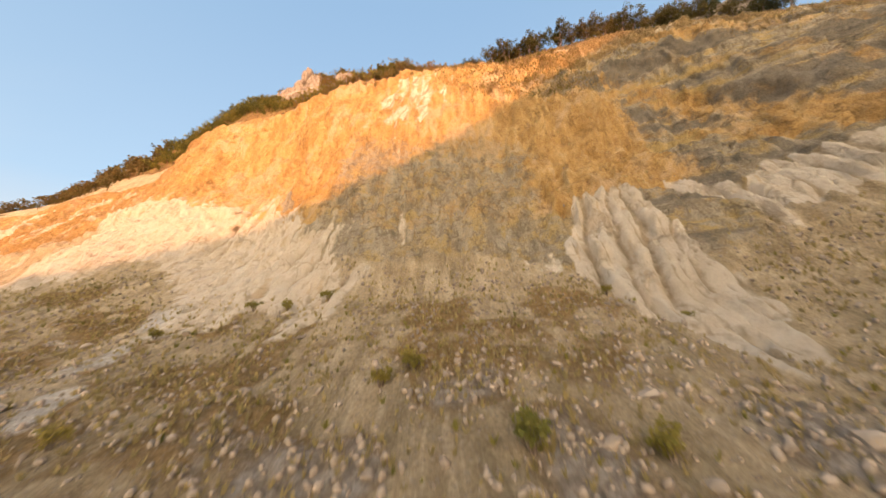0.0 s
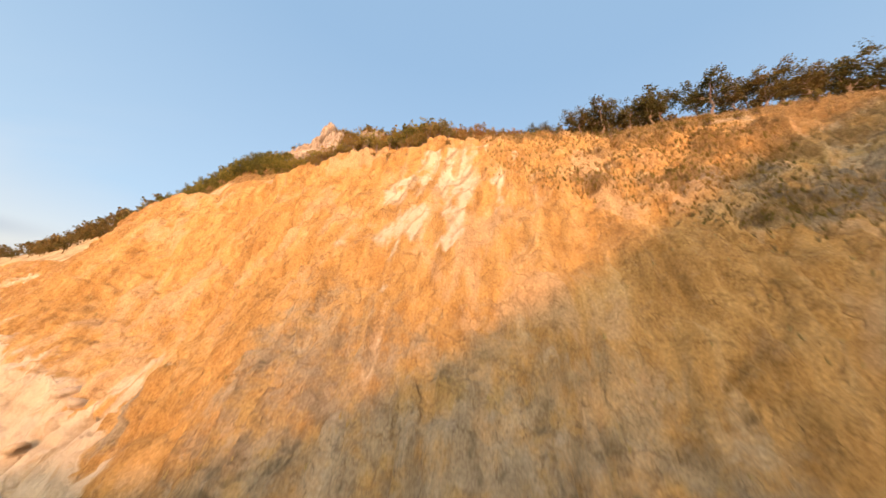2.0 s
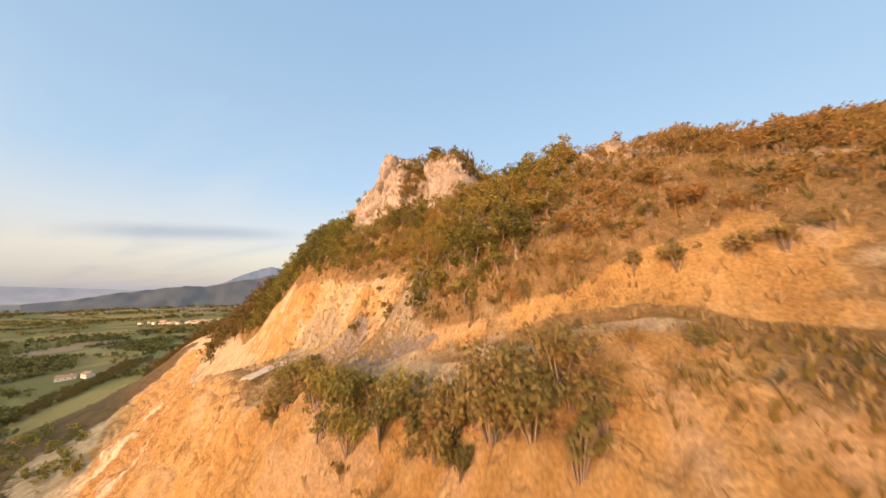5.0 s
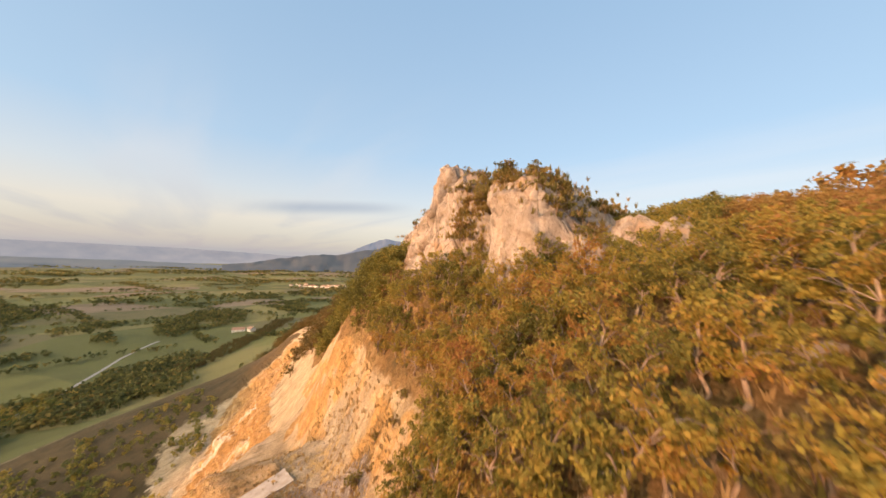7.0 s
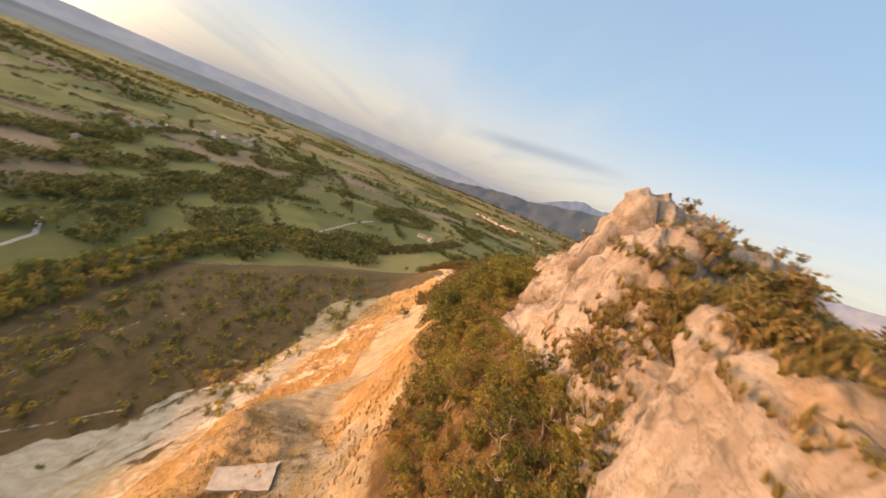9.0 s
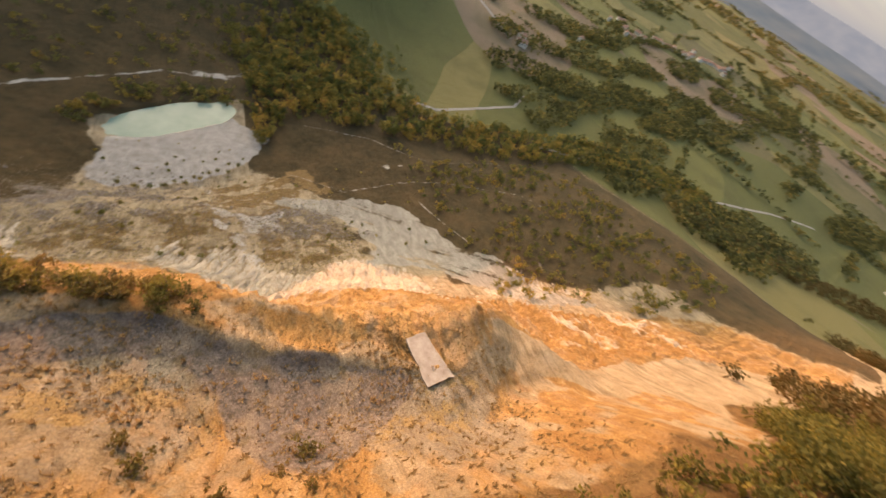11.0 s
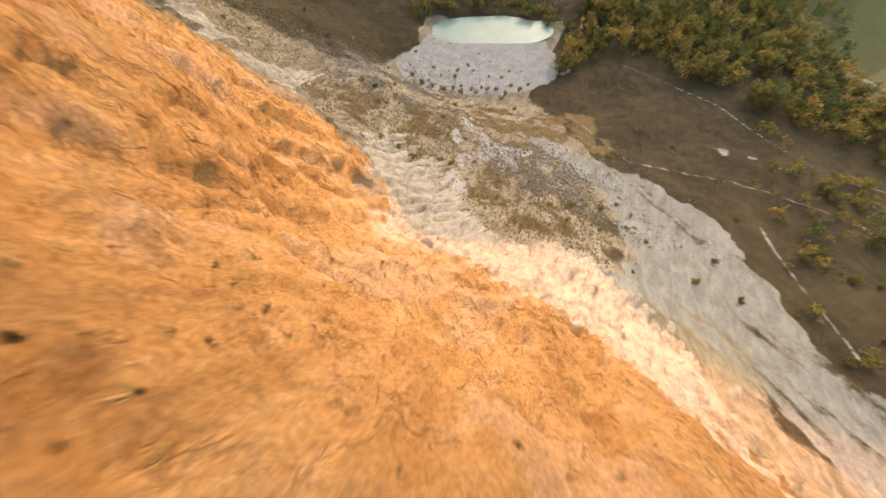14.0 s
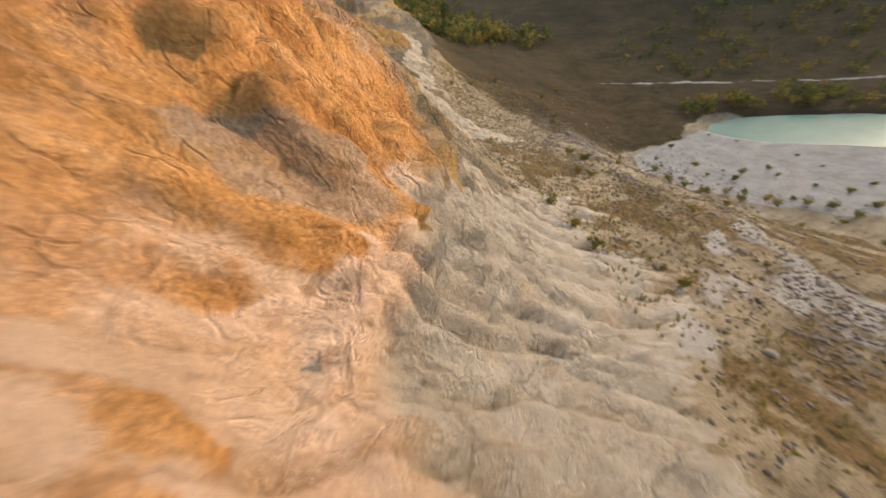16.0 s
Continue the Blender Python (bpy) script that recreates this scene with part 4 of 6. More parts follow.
# ---------- plants ----------
def foliage_material(name, stops, by_tree=False):
    m = Nodes(name)
    tone = m.math("ADD", m.math("MULTIPLY", m.random(), 0.4), m.math("ADD", m.math("MULTIPLY", m.island, 0.28), m.math("MULTIPLY", m.step(m.noise(0.2, 3), 0.3, 0.7), 0.32)))
    if by_tree:
        tone = m.math("ADD", m.math("MULTIPLY", m.attr("tone"), 0.68), m.math("MULTIPLY", m.island, 0.32))
    col = m.ramp(tone, stops)
    mat = m.done(col, 0.7)
    # thin blades let some light through
    thin = m.n.new("ShaderNodeBsdfTranslucent")
    m.l.new(col, thin.inputs[0])
    both = m.n.new("ShaderNodeMixShader")
    both.inputs[0].default_value = 0.48
    m.l.new(m.bsdf.outputs[0], both.inputs[1])
    m.l.new(thin.outputs[0], both.inputs[2])
    m.l.new(both.outputs[0], m.n["Material Output"].inputs[0])
    return mat


OAK = foliage_material("oak_leaves", [(0.15, (0.09, 0.095, 0.026)), (0.36, (0.17, 0.155, 0.036)), (0.55, (0.27, 0.225, 0.045)), (0.72, (0.33, 0.21, 0.05)), (0.9, (0.28, 0.13, 0.05))])
SCRUB = foliage_material("scrub_leaves", [(0.15, (0.12, 0.115, 0.035)), (0.45, (0.20, 0.165, 0.05)), (0.7, (0.26, 0.18, 0.06)), (0.92, (0.28, 0.15, 0.06))])
GREENS = foliage_material("green_leaves", [(0.1, (0.13, 0.145, 0.036)), (0.5, (0.25, 0.215, 0.05)), (0.9, (0.38, 0.28, 0.075))])
HAY = foliage_material("dry_grass", [(0.1, (0.24, 0.18, 0.085)), (0.5, (0.37, 0.27, 0.13)), (0.9, (0.48, 0.36, 0.20))])
TUFT = foliage_material("tawny_tufts", [(0.1, (0.25, 0.20, 0.085)), (0.5, (0.35, 0.275, 0.12)), (0.9, (0.45, 0.35, 0.17))])
OLIVE = foliage_material("olive_clumps", [(0.1, (0.26, 0.215, 0.085)), (0.5, (0.36, 0.285, 0.115)), (0.9, (0.47, 0.365, 0.16))])
RIM = foliage_material("rim_leaves", [(0.1, (0.055, 0.058, 0.018)), (0.5, (0.11, 0.095, 0.03)), (0.9, (0.18, 0.12, 0.04))])
_b = Nodes("bark")
BARK = _b.done(_b.ramp(_b.noise(3, 5, stretch=(1, 1, 0.2)), [(0.3, (0.09, 0.065, 0.045)), (0.7, (0.27, 0.21, 0.16))]), 0.95)


def make_tree(name, height, width, leaves, seed, bare=0.35, clumps=44, leaf=0.30, label="scrub oak", category="tree"):
    """A crooked scrub tree: tapered trunk and limbs, and a broken crown of leaf sprays."""
    rng = random.Random(seed)
    root = tagged(new(name), label, category)
    wv, wf, lv, lf = [], [], [], []
    p, r = Vector((0, 0, -0.4)), 0.028 * height + 0.03
    top = []
    for k in range(5):
        q = p + Vector((rng.uniform(-0.09, 0.09) * height, rng.uniform(-0.09, 0.09) * height, height * 0.17))
        tube(wv, wf, p, q, r, r * 0.8)
        p, r = q, r * 0.8
        if k >= 1:
            top.append((p.copy(), r))
    tips = []
    for p, r in top:
        for _ in range(3):
            a = rng.random() * 6.283
            reach = width * 0.5 * rng.uniform(0.55, 1.0)
            q = p + Vector((math.cos(a) * reach, math.sin(a) * reach, height * rng.uniform(0.02, 0.2)))
            m = p.lerp(q, 0.5) + Vector((0, 0, 0.05 * height))
            tube(wv, wf, p, m, r * 0.6, r * 0.4, 5)
            tube(wv, wf, m, q, r * 0.4, r * 0.12, 4)
            tips += [q, m]
    tips.append(top[-1][0] + Vector((0, 0, 0.12 * height)))
    for k in range(clumps):
        c = Vector(rng.choice(tips)) + Vector((rng.gauss(0, 0.11) * width, rng.gauss(0, 0.11) * width, rng.gauss(0.02, 0.07) * height))
        if c.z < bare * height:
            c.z = bare * height + rng.random() * 0.15 * height
        leaf_cluster(lv, lf, c, width * rng.uniform(0.08, 0.15), rng.randint(24, 38), leaf, rng)
    t = new("trunk", mesh_from("trunk", wv, wf, BARK, True))
    c = new("crown", mesh_from("crown", lv, lf, leaves))
    t.parent = c.parent = root
    return root


def make_shrub(name, height, width, leaves, seed, stems=9, label="bushy shrub", category="shrub", clumps=26, leaf=0.2):
    rng = random.Random(seed)
    root = tagged(new(name), label, category)
    wv, wf, lv, lf = [], [], [], []
    for k in range(stems):
        a, lean = rng.random() * 6.283, rng.uniform(0.1, 0.5)
        q = Vector((math.cos(a) * lean * width, math.sin(a) * lean * width, height * rng.uniform(0.6, 1.0)))
        m = q * 0.5 + Vector((0, 0, 0.1 * height))
        tube(wv, wf, (0.04 * math.cos(a), 0.04 * math.sin(a), -0.3), m, 0.035, 0.022, 4)
        tube(wv, wf, m, q, 0.022, 0.006, 4)
        for _ in range(max(1, clumps // stems)):
            c = m.lerp(q, rng.uniform(-0.3, 1.0)) + Vector((rng.gauss(0, 0.1) * width, rng.gauss(0, 0.1) * width, rng.gauss(0, 0.06) * height))
            c.z = max(c.z, 0.1 * height)
            leaf_cluster(lv, lf, c, width * 0.14, rng.randint(12, 20), leaf, rng)
    t = new("branchwork", mesh_from("branchwork", wv, wf, BARK, True))
    c = new("foliage", mesh_from("foliage", lv, lf, leaves))
    t.parent = c.parent = root
    return root


def plant(models, points, seed, lo=0.75, hi=1.25, sink=0.1):
    """Set copies of the models at the places; the models themselves take the first ones."""
    rng = random.Random(seed)
    used = set()
    for p in points:
        m = rng.choice(models)
        s = rng.uniform(lo, hi)
        at = pose(p[0], p[1], p[2] - sink * s, rng.uniform(-5, 5), rng.uniform(-5, 5), rng.uniform(0, 360)) @ Matrix.Scale(s, 4)
        if m.name in used:
            ob = m.copy()
            scene.collection.objects.link(ob)
            for c in m.children:
                d = c.copy()
                scene.collection.objects.link(d)
                d.parent = ob
        else:
            ob = m
            used.add(m.name)
        ob.matrix_world = at


G = LANDSHEET
GX, GY, GZ, GS, N1, N2 = (G[k] for k in ("X", "Y", "Z", "S", "n1", "n2"))
IN_WOOD = smooth(-0.05, 0.12, GS + 0.12 * N2 - 12.95 + 0.6 * smooth(-33, -24, GX) - 0.8 * smooth(-11, -1, GX)) * (1 - smooth(14.9, 15.1, GS)) * band(GX, -150, 75, 10)
rock_gap = 1 - band(GX, -70, -24, 4) * band(GY, 112.5, 126, 1.2)

# woods above the road cut: slender scrub oaks, dense to the west, opening to dry turf in the east
oaks = [make_tree("oak_tree", h, w, OAK, 40 + k, bare, 46, 0.23, "scrub oak with olive and russet leaves on the hillside") for k, (h, w, bare) in enumerate([(5.0, 3.4, 0.35), (4.3, 3.0, 0.3), (5.6, 3.2, 0.42), (3.8, 3.2, 0.22), (4.6, 2.6, 0.3)])]
for o in oaks:
    tagged(o, group="scrub oaks on the hill")
dens = IN_WOOD * rock_gap * (1 - 0.72 * smooth(-26, -6, GX) * (1 - band(GS, 13.7, 14.6, 0.2))) * (GX > -125)
pts = spread_out(scatter(dens * (1 + 1.5 * band(GX, -82, -26, 4) * (GY < 118)), 16000, 11), 1.32)
pts.sort(key=lambda p: math.hypot(p[0] + 34, p[1] - 98))
plant(oaks, [p for p in pts[:235] if p[1] >= 103], 12, 0.46, 0.88, 0.15)
plant([copy_thing(o, pose(0, 0, 0)) for o in oaks], [p for p in pts[:235] if p[1] < 103], 16, 0.5, 0.98, 0.15)
FAR_OAKS = pts[235:]

# the skyline row of taller trees at the crest to the east
pts = spread_out(scatter(band(GS, 11.7, 12.5, 0.1) * band(GX, 15, 72, 2), 260, 13), 2.4)[:38]
small_rim = spread_out(scatter(band(GS, 11.95, 13.2, 0.1) * band(GX, 6, 22, 1), 160, 14), 2.4)[:18]
tall = [make_tree("oak_tree", h, w, RIM, 60 + k, 0.16, 90, 0.27, "spreading oak with dark olive crown at the quarry rim") for k, (h, w) in enumerate([(5.6, 5.8), (6.6, 5.6)])]
for o in tall:
    tagged(o, group="oaks along the quarry rim")
plant(tall, pts, 15, 0.7, 1.2, 0.15)
plant([copy_thing(o, pose(0, 0, 0)) for o in tall], small_rim, 17, 0.32, 0.6, 0.1)

# shrubs: undergrowth of the woods, the crest, and the slopes
shrubs = [make_shrub("shrub", h, w, SCRUB, 80 + k, 9, "russet and olive shrub on the stony slope") for k, (h, w) in enumerate([(1.7, 1.9), (1.3, 1.9), (2.1, 1.8), (1.0, 1.5)])]
for o in shrubs:
    tagged(o, group="shrubs on the slopes")
pts = spread_out(scatter(IN_WOOD * rock_gap * band(GX, -75, 30, 4) * (GY < 112), 600, 21), 1.8)[:84]
pts += spread_out(scatter(band(GS, 12.3, 13.1, 0.1) * band(GX, -45, 40, 3), 200, 22), 1.8)[:70]
pts += spread_out(scatter(band(GS, 11.0, 11.3, 0.06) * band(GX, -36, -4, 2), 60, 23), 1.7)[:14]
pts += spread_out(scatter(band(GS, 10.9, 11.2, 0.06) * band(GX, 0, 40, 3), 60, 24), 2.2)[:14]
plant(shrubs, pts, 25, 0.6, 1.25, 0.08)

# the big bushes on the terrace lip and green bushes on the quarry floor
bush = [make_shrub("terrace_bush", 3.0, 3.4, GREENS, 95, 14, "dense green bush on the lip of the terrace", clumps=60, leaf=0.22), make_shrub("terrace_bush", 2.4, 3.0, SCRUB, 96, 12, "tawny bush on the lip of the terrace", clumps=50, leaf=0.2)]
for o in bush:
    tagged(o, group="bushes on the terrace lip")
lip = [(-23.5, 77.6), (-21.6, 77.0), (-20.2, 76.0), (-18.2, 77.6), (-25.5, 78.6), (-29.0, 79.6), (-33.8, 80.2)]
plant(bush[:1], [(x, y, drop(x, y)) for x, y in lip], 97, 0.8, 1.2)
lip = [(-12.2, 78.2), (-10.8, 77.0), (-9.5, 75.6), (-11.2, 75.8), (-13.8, 77.4), (-8.8, 77.6)]
plant(bush[1:], [(x, y, drop(x, y)) for x, y in lip], 98, 1.0, 1.5)
rng4 = random.Random(31)
curtain = [(x, float(np.interp(x, [-36, -27, -20, -14, -7], [80.6, 78.4, 76.4, 76.2, 76.4])) + rng4.gauss(0.2, 0.9)) for x in (rng4.uniform(-36, -7) for _ in range(54))]
plant(shrubs, [(x, y, drop(x, y)) for x, y in curtain], 32, 0.8, 1.6, 0.1)
floor_bush = [make_shrub("bush", 1.4, 1.8, GREENS, 98, 9, "small green bush on the quarry floor"), make_shrub("bush", 1.1, 1.5, GREENS, 99, 8, "small green bush on the quarry floor")]
for o in floor_bush:
    tagged(o, group="bushes on the quarry floor")
fb = [(-43.8, 45), (-21.1, 17.8), (-19.5, 17.2), (3.6, 14.6), (3.9, 15.3), (-3.9, 20.5), (-17.5, 5.5), (-48, 29), (-66, 26), (-58, 33), (9, 14), (-30, 34), (1, 9)]
fb += [tuple(p[:2]) for p in spread_out(scatter(band(GY, -34, -8, 2) * band(GX, -36, 18, 3), 120, 26), 2.6)[:30]]
fb += [tuple(p[:2]) for p in spread_out(scatter(band(GS, 4.6, 6.6, 0.2) * band(GX, -110, 60, 5) * (G["sand"] < 0.4), 120, 27), 4)[:45]]
plant(floor_bush, [(x, y, drop(x, y)) for x, y in fb], 28, 0.5, 1.3, 0.08)
# larger bushes where the beach meets the foot of the scree
edge_bushes = [(-5, -10), (-8.5, -11.5), (-12, -10.5), (-1.5, -9.5), (3, -10), (-17, -13), (-23, -18), (-26.5, -17), (-30, -21), (8, -12), (-14.5, -14), (-20, -16.5)]
plant([make_shrub("bush", 1.6, 2.0, GREENS, 101, 10, "broad olive bush at the edge of the white beach")], [(x, y, drop(x, y)) for x, y in edge_bushes], 102, 0.8, 1.5, 0.08)
# bushes dotted over the meadow to the west
pts = spread_out(scatter(band(GX, -235, -112, 6) * band(GY, -25, 125, 8) * (GS < 7.2), 320, 29), 5)[:110]
plant(floor_bush, pts, 30, 1.0, 2.2, 0.05)


def tuft_field(name, points, size, material, seed, label, blades=7):
    """Grass tufts as one mesh: blades fanning out of each root."""
    rng = random.Random(seed)
    v, f = [], []
    for p in points:
        s = size * rng.uniform(0.5, 1.4)
        for _ in range(blades):
            a = rng.random() * 6.283
            lean, w = rng.uniform(0.15, 0.8) * s, 0.16 * s
            dx, dy = math.cos(a), math.sin(a)
            k = len(v)
            v += [(p[0] - dy * w, p[1] + dx * w, p[2] - 0.1), (p[0] + dy * w, p[1] - dx * w, p[2] - 0.1), (p[0] + dx * lean, p[1] + dy * lean, p[2] + s * rng.uniform(0.5, 1.0))]
            f.append((k, k + 1, k + 2))
    return tagged(new(name, mesh_from(name, v, f, material)), label, "grass", kind="stuff")


talus = band(GS, 5.2, 7.0, 0.25) * band(GX, -70, 60, 4) * (G["sand"] < 0.35) * (1 - np.clip(G["silt"] * 2, 0, 1))
tuft_field("grass_tufts", scatter(talus * (G["marl"] < 0.4) * (0.5 + 0.5 * N2), 7000, 31), 0.40, TUFT, 32, "dry grass tufts dotted over the scree")
tuft_field("floor_tufts", scatter(band(GX, -66, 12, 4) * band(GY, -8, 48, 3) * band(GS, 4.2, 6.6, 0.2) * (0.5 + 0.5 * N2), 2200, 56), 0.42, OLIVE, 57, "olive grass clumps over the quarry floor", 9)
tuft_field("weeds", scatter(talus * (G["marl"] < 0.3), 420, 33), 0.42, GREENS, 34, "low brown-green weeds on the scree", 10)
ridge_turf = np.clip(G["turf"], 0, 1) * band(GX, -80, 75, 5) * (GS < 15) * (GS > 8) * np.where((GX < -30) & (GS < 11.5), 0.25, 1)
tuft_field("dry_grass", scatter(ridge_turf, 15000, 35), 0.5, HAY, 36, "tawny dry grass on the upper slopes", 6)
tuft_field("brow_grass", scatter(np.clip(G["turf"], 0, 1) * band(GS, 9.9, 11.8, 0.1) * band(GX, -6, 30, 2), 2600, 52), 0.42, SCRUB, 53, "brown dry grass and weeds over the brow", 7)
tuft_field("wood_grass", scatter(IN_WOOD * (GX > -90) * rock_gap, 9000, 37), 0.6, SCRUB, 38, "russet undergrowth below the scrub oaks", 6)
berm = band(GS, 10.95, 11.5, 0.1) * band(GX, -70, -14, 3) + 0.5 * band(GS, 11.4, 12.9, 0.1) * band(GX, -72, -20, 3) * (N2 > 0.3)
tuft_field("cut_grass", scatter(band(GS, 11.9, 13.0, 0.1) * band(GX, -52, -22, 3) * (0.5 + N2), 900, 54), 0.3, HAY, 55, "olive and russet weeds over the road cut", 7)
tuft_field("terrace_grass", np.concatenate([scatter(berm, 1300, 47), scatter(np.exp(-(((GX + 56) / 4) ** 2 + ((GY - 91) / 5) ** 2)) * (np.abs(GX + 58) > 1.9), 600, 48)]), 0.36, HAY, 49, "tawny grass along the terrace and round the concrete pad", 7)
tuft_field("cliff_weeds", np.concatenate([scatter(band(GS, 7.2, 11, 0.2) * band(GX, -80, 40, 5) * (G["marl"] < 0.3), 420, 39), scatter(band(GS, 9.7, 11.1, 0.2) * band(GX, -78, -34, 4), 260, 43)]), 0.36, TUFT, 40, "sparse weeds rooted in the quarry face", 8)


# ---------- limestone crags ----------
def limestone():
    m = Nodes("limestone")
    a, b = m.noise(0.5, 8, 0.65, (1, 1, 0.4)), m.noise(3, 8, 0.7)
    col = m.ramp(a, [(0.3, (0.15, 0.12, 0.095)), (0.48, (0.255, 0.215, 0.175)), (0.72, (0.37, 0.33, 0.285))])
    col = m.mix(m.math("MULTIPLY", m.step(b, 0.52, 0.68), 0.6), col, (0.15, 0.125, 0.10))
    col = m.mix(m.math("MULTIPLY", m.step(m.noise(0.16, 5), 0.55, 0.68), 0.5), col, (0.34, 0.22, 0.115))
    crack = m.noise(0.7, 6, 0.6, (1.2, 1.2, 0.4), 0.3)
    col = m.mix(m.math("MULTIPLY", m.step(m.math("ABSOLUTE", m.math("SUBTRACT", crack, 0.5)), 0.014, 0.0), 0.6), col, (0.09, 0.07, 0.05))
    moss = m.noise(0.35, 7, 0.7)
    col = m.mix(m.math("MULTIPLY", m.step(moss, 0.56, 0.66), 0.55), col, (0.17, 0.125, 0.06))
    move = m.n.new("ShaderNodeMapping")
    m.l.new(m.pos, move.inputs[0])
    move.inputs["Scale"].default_value, move.inputs["Rotation"].default_value = (1.0, 1.0, 0.45), (0.2, 0.35, 0.3)
    split = m.n.new("ShaderNodeTexVoronoi")
    split.feature = "DISTANCE_TO_EDGE"
    m.l.new(move.outputs[0], split.inputs["Vector"])
    split.inputs["Scale"].default_value = 0.42
    seam = m.math("MAXIMUM", m.step(split.outputs["Distance"], 0.0, 0.06), m.step(m.noise(0.4, 4), 0.44, 0.56))
    col = m.mix(m.math("MULTIPLY", m.math("SUBTRACT", 1.0, seam), 0.7), col, (0.10, 0.08, 0.06))
    col = m.mix(m.math("MULTIPLY", m.step(m.noise(6, 6, 0.75), 0.5, 0.36), 0.4), col, (0.14, 0.12, 0.10))
    h = m.math("ADD", m.math("MULTIPLY", seam, 0.3), m.math("ADD", a, m.math("MULTIPLY", b, 0.5)))
    return m.done(col, 0.92, h, 0.8, 0.35)


ROCK = limestone()


def crag(name, xs, tops, front, foot, depth, seed, label):
    """A crag that stands out of the hill: face, rounded head and back, cleft by upright cracks."""
    x = np.arange(xs[0], xs[-1] + 0.01, 0.24)
    zt, yf = np.interp(x, xs, tops), np.interp(x, xs, front)
    v = np.linspace(0, 1, 190)
    front_part = 17 / max(depth, 17)
    fy = np.interp(v, [0, 0.42, 0.55, 0.66, 0.8, 1], [0, 0.20 * front_part, 0.30 * front_part, 0.5 * front_part, 0.74, 1])
    fz = np.interp(v, [0, 0.15, 0.42, 0.52, 0.62, 0.75, 0.86, 1], [0, 0.28, 0.82, 0.95, 1.0, 0.95, 0.82, 0.0])
    X = np.repeat(x[:, None], len(v), 1)
    base = np.array([drop(a, b) - 2.5 for a, b in zip(x, yf)])
    lift = np.maximum(zt - base, 0.6) * smooth(0, 0.08, (x - xs[0]) / (xs[-1] - xs[0])) * smooth(0, 0.08, (xs[-1] - x) / (xs[-1] - xs[0])) + 0.2
    lo = base - foot
    Z = lo[:, None] + (lift + foot)[:, None] * fz[None, :]
    Y = yf[:, None] - 2.0 + depth * fy[None, :]
    wide = fbm(X / 9, Z / 12, Y / 9, 3, seed)
    cracks = ridged(X / 3.4 + 0.5 * wide, Z / 15, Y / 6, 3, seed + 1)
    huge = np.round(fbm(X / 6.5 + 0.05 * Z, Z / 8, Y / 7, 2, seed + 6) * 2.2) / 2.2
    cleft = np.exp(-((vnoise(X / 7.5 + 0.25 * wide, Z / 30, 0 * X, seed + 7)) / 0.07) ** 2)
    blocks = 1.2 * facets(X / 5.2 + 0.03 * Z + 0.2 * wide, Y / 5, Z / 8.5, seed + 11, 0.7) + 0.5 * facets(X / 2.3 + 0.3 * wide, Y / 2.6, Z / 4.4, seed + 21, 0.7) + 0.12 * facets(X / 1.1, Y / 1.1, Z / 1.8, seed + 31, 0.7) + 0.34 * fbm(X / 1.6, Z / 2.6, Y / 1.6, 4, seed + 41)
    d = 1.2 * wide + 0.4 * cracks + 0.9 * blocks + 1.1 * huge - 2.6 * cleft + 0.25 * fbm(X / 1.2, Z / 1.2, Y / 1.2, 3, seed + 3)
    d = d * smooth(0, 0.08, v)[None, :] * smooth(1, 0.9, v)[None, :]
    out = np.stack([0 * X, np.interp(v, [0, 0.5, 0.62, 1], [-1, -0.8, 0, 0.7])[None, :] + 0 * X, np.interp(v, [0, 0.45, 0.62, 1], [0.1, 0.4, 1, 0.5])[None, :] + 0 * X], -1)
    P = np.stack([X, Y, Z], -1) + out * (d * 0.9)[..., None]
    P[..., 0] += 0.35 * fbm(X / 2, Z / 2, Y / 2, 2, seed + 5)
    n, k = X.shape
    idx = np.arange(n * k).reshape(n, k)
    q = np.stack([idx[:-1, :-1], idx[1:, :-1], idx[1:, 1:], idx[:-1, 1:]], -1).reshape(-1, 4)
    ob = new(name, mesh_from(name, P.reshape(-1, 3), q.tolist(), ROCK, True))
    return tagged(ob, label, "rock")


peak = crag("rock_peak", [-80, -72, -67, -62, -58, -55, -52, -49, -46, -43, -40, -37, -34.5, -32, -29, -26, -23], [100, 105, 109, 112, 115, 115.6, 113.5, 110, 108.2, 109.2, 110.2, 109.8, 108.0, 104.2, 101.2, 99, 95.5],
            [121, 119.5, 118, 116.3, 115, 114.3, 113.8, 113.4, 112.8, 112, 110.9, 110.2, 110, 110.6, 112, 114, 116], 2.0, 34, 201, "pale limestone crag with clefts, standing above the woods")
crag("rock_outcrop", [-31, -28.5, -26, -23.5, -21, -18], [101, 104.3, 104.8, 103.6, 102.2, 99], [118, 116.5, 115, 114.5, 115.5, 118], 1.0, 8, 221, "weathered limestone outcrop among dry grass and shrubs")
crag("rock_outcrop", [-16, -12, -8, -4, 0], [95.5, 97.8, 98.2, 97.4, 95], [101.5, 100.5, 100, 100.5, 102], 1.0, 6, 231, "low limestone outcrop among dry grass and shrubs")

crag("rock_outcrop", [58, 61, 64, 67, 70, 73], [78.5, 80.5, 80, 80.5, 79.5, 76], [63, 62, 61, 60, 59, 58.5], 1.0, 6, 241, "grey limestone outcrop on the quarry rim")

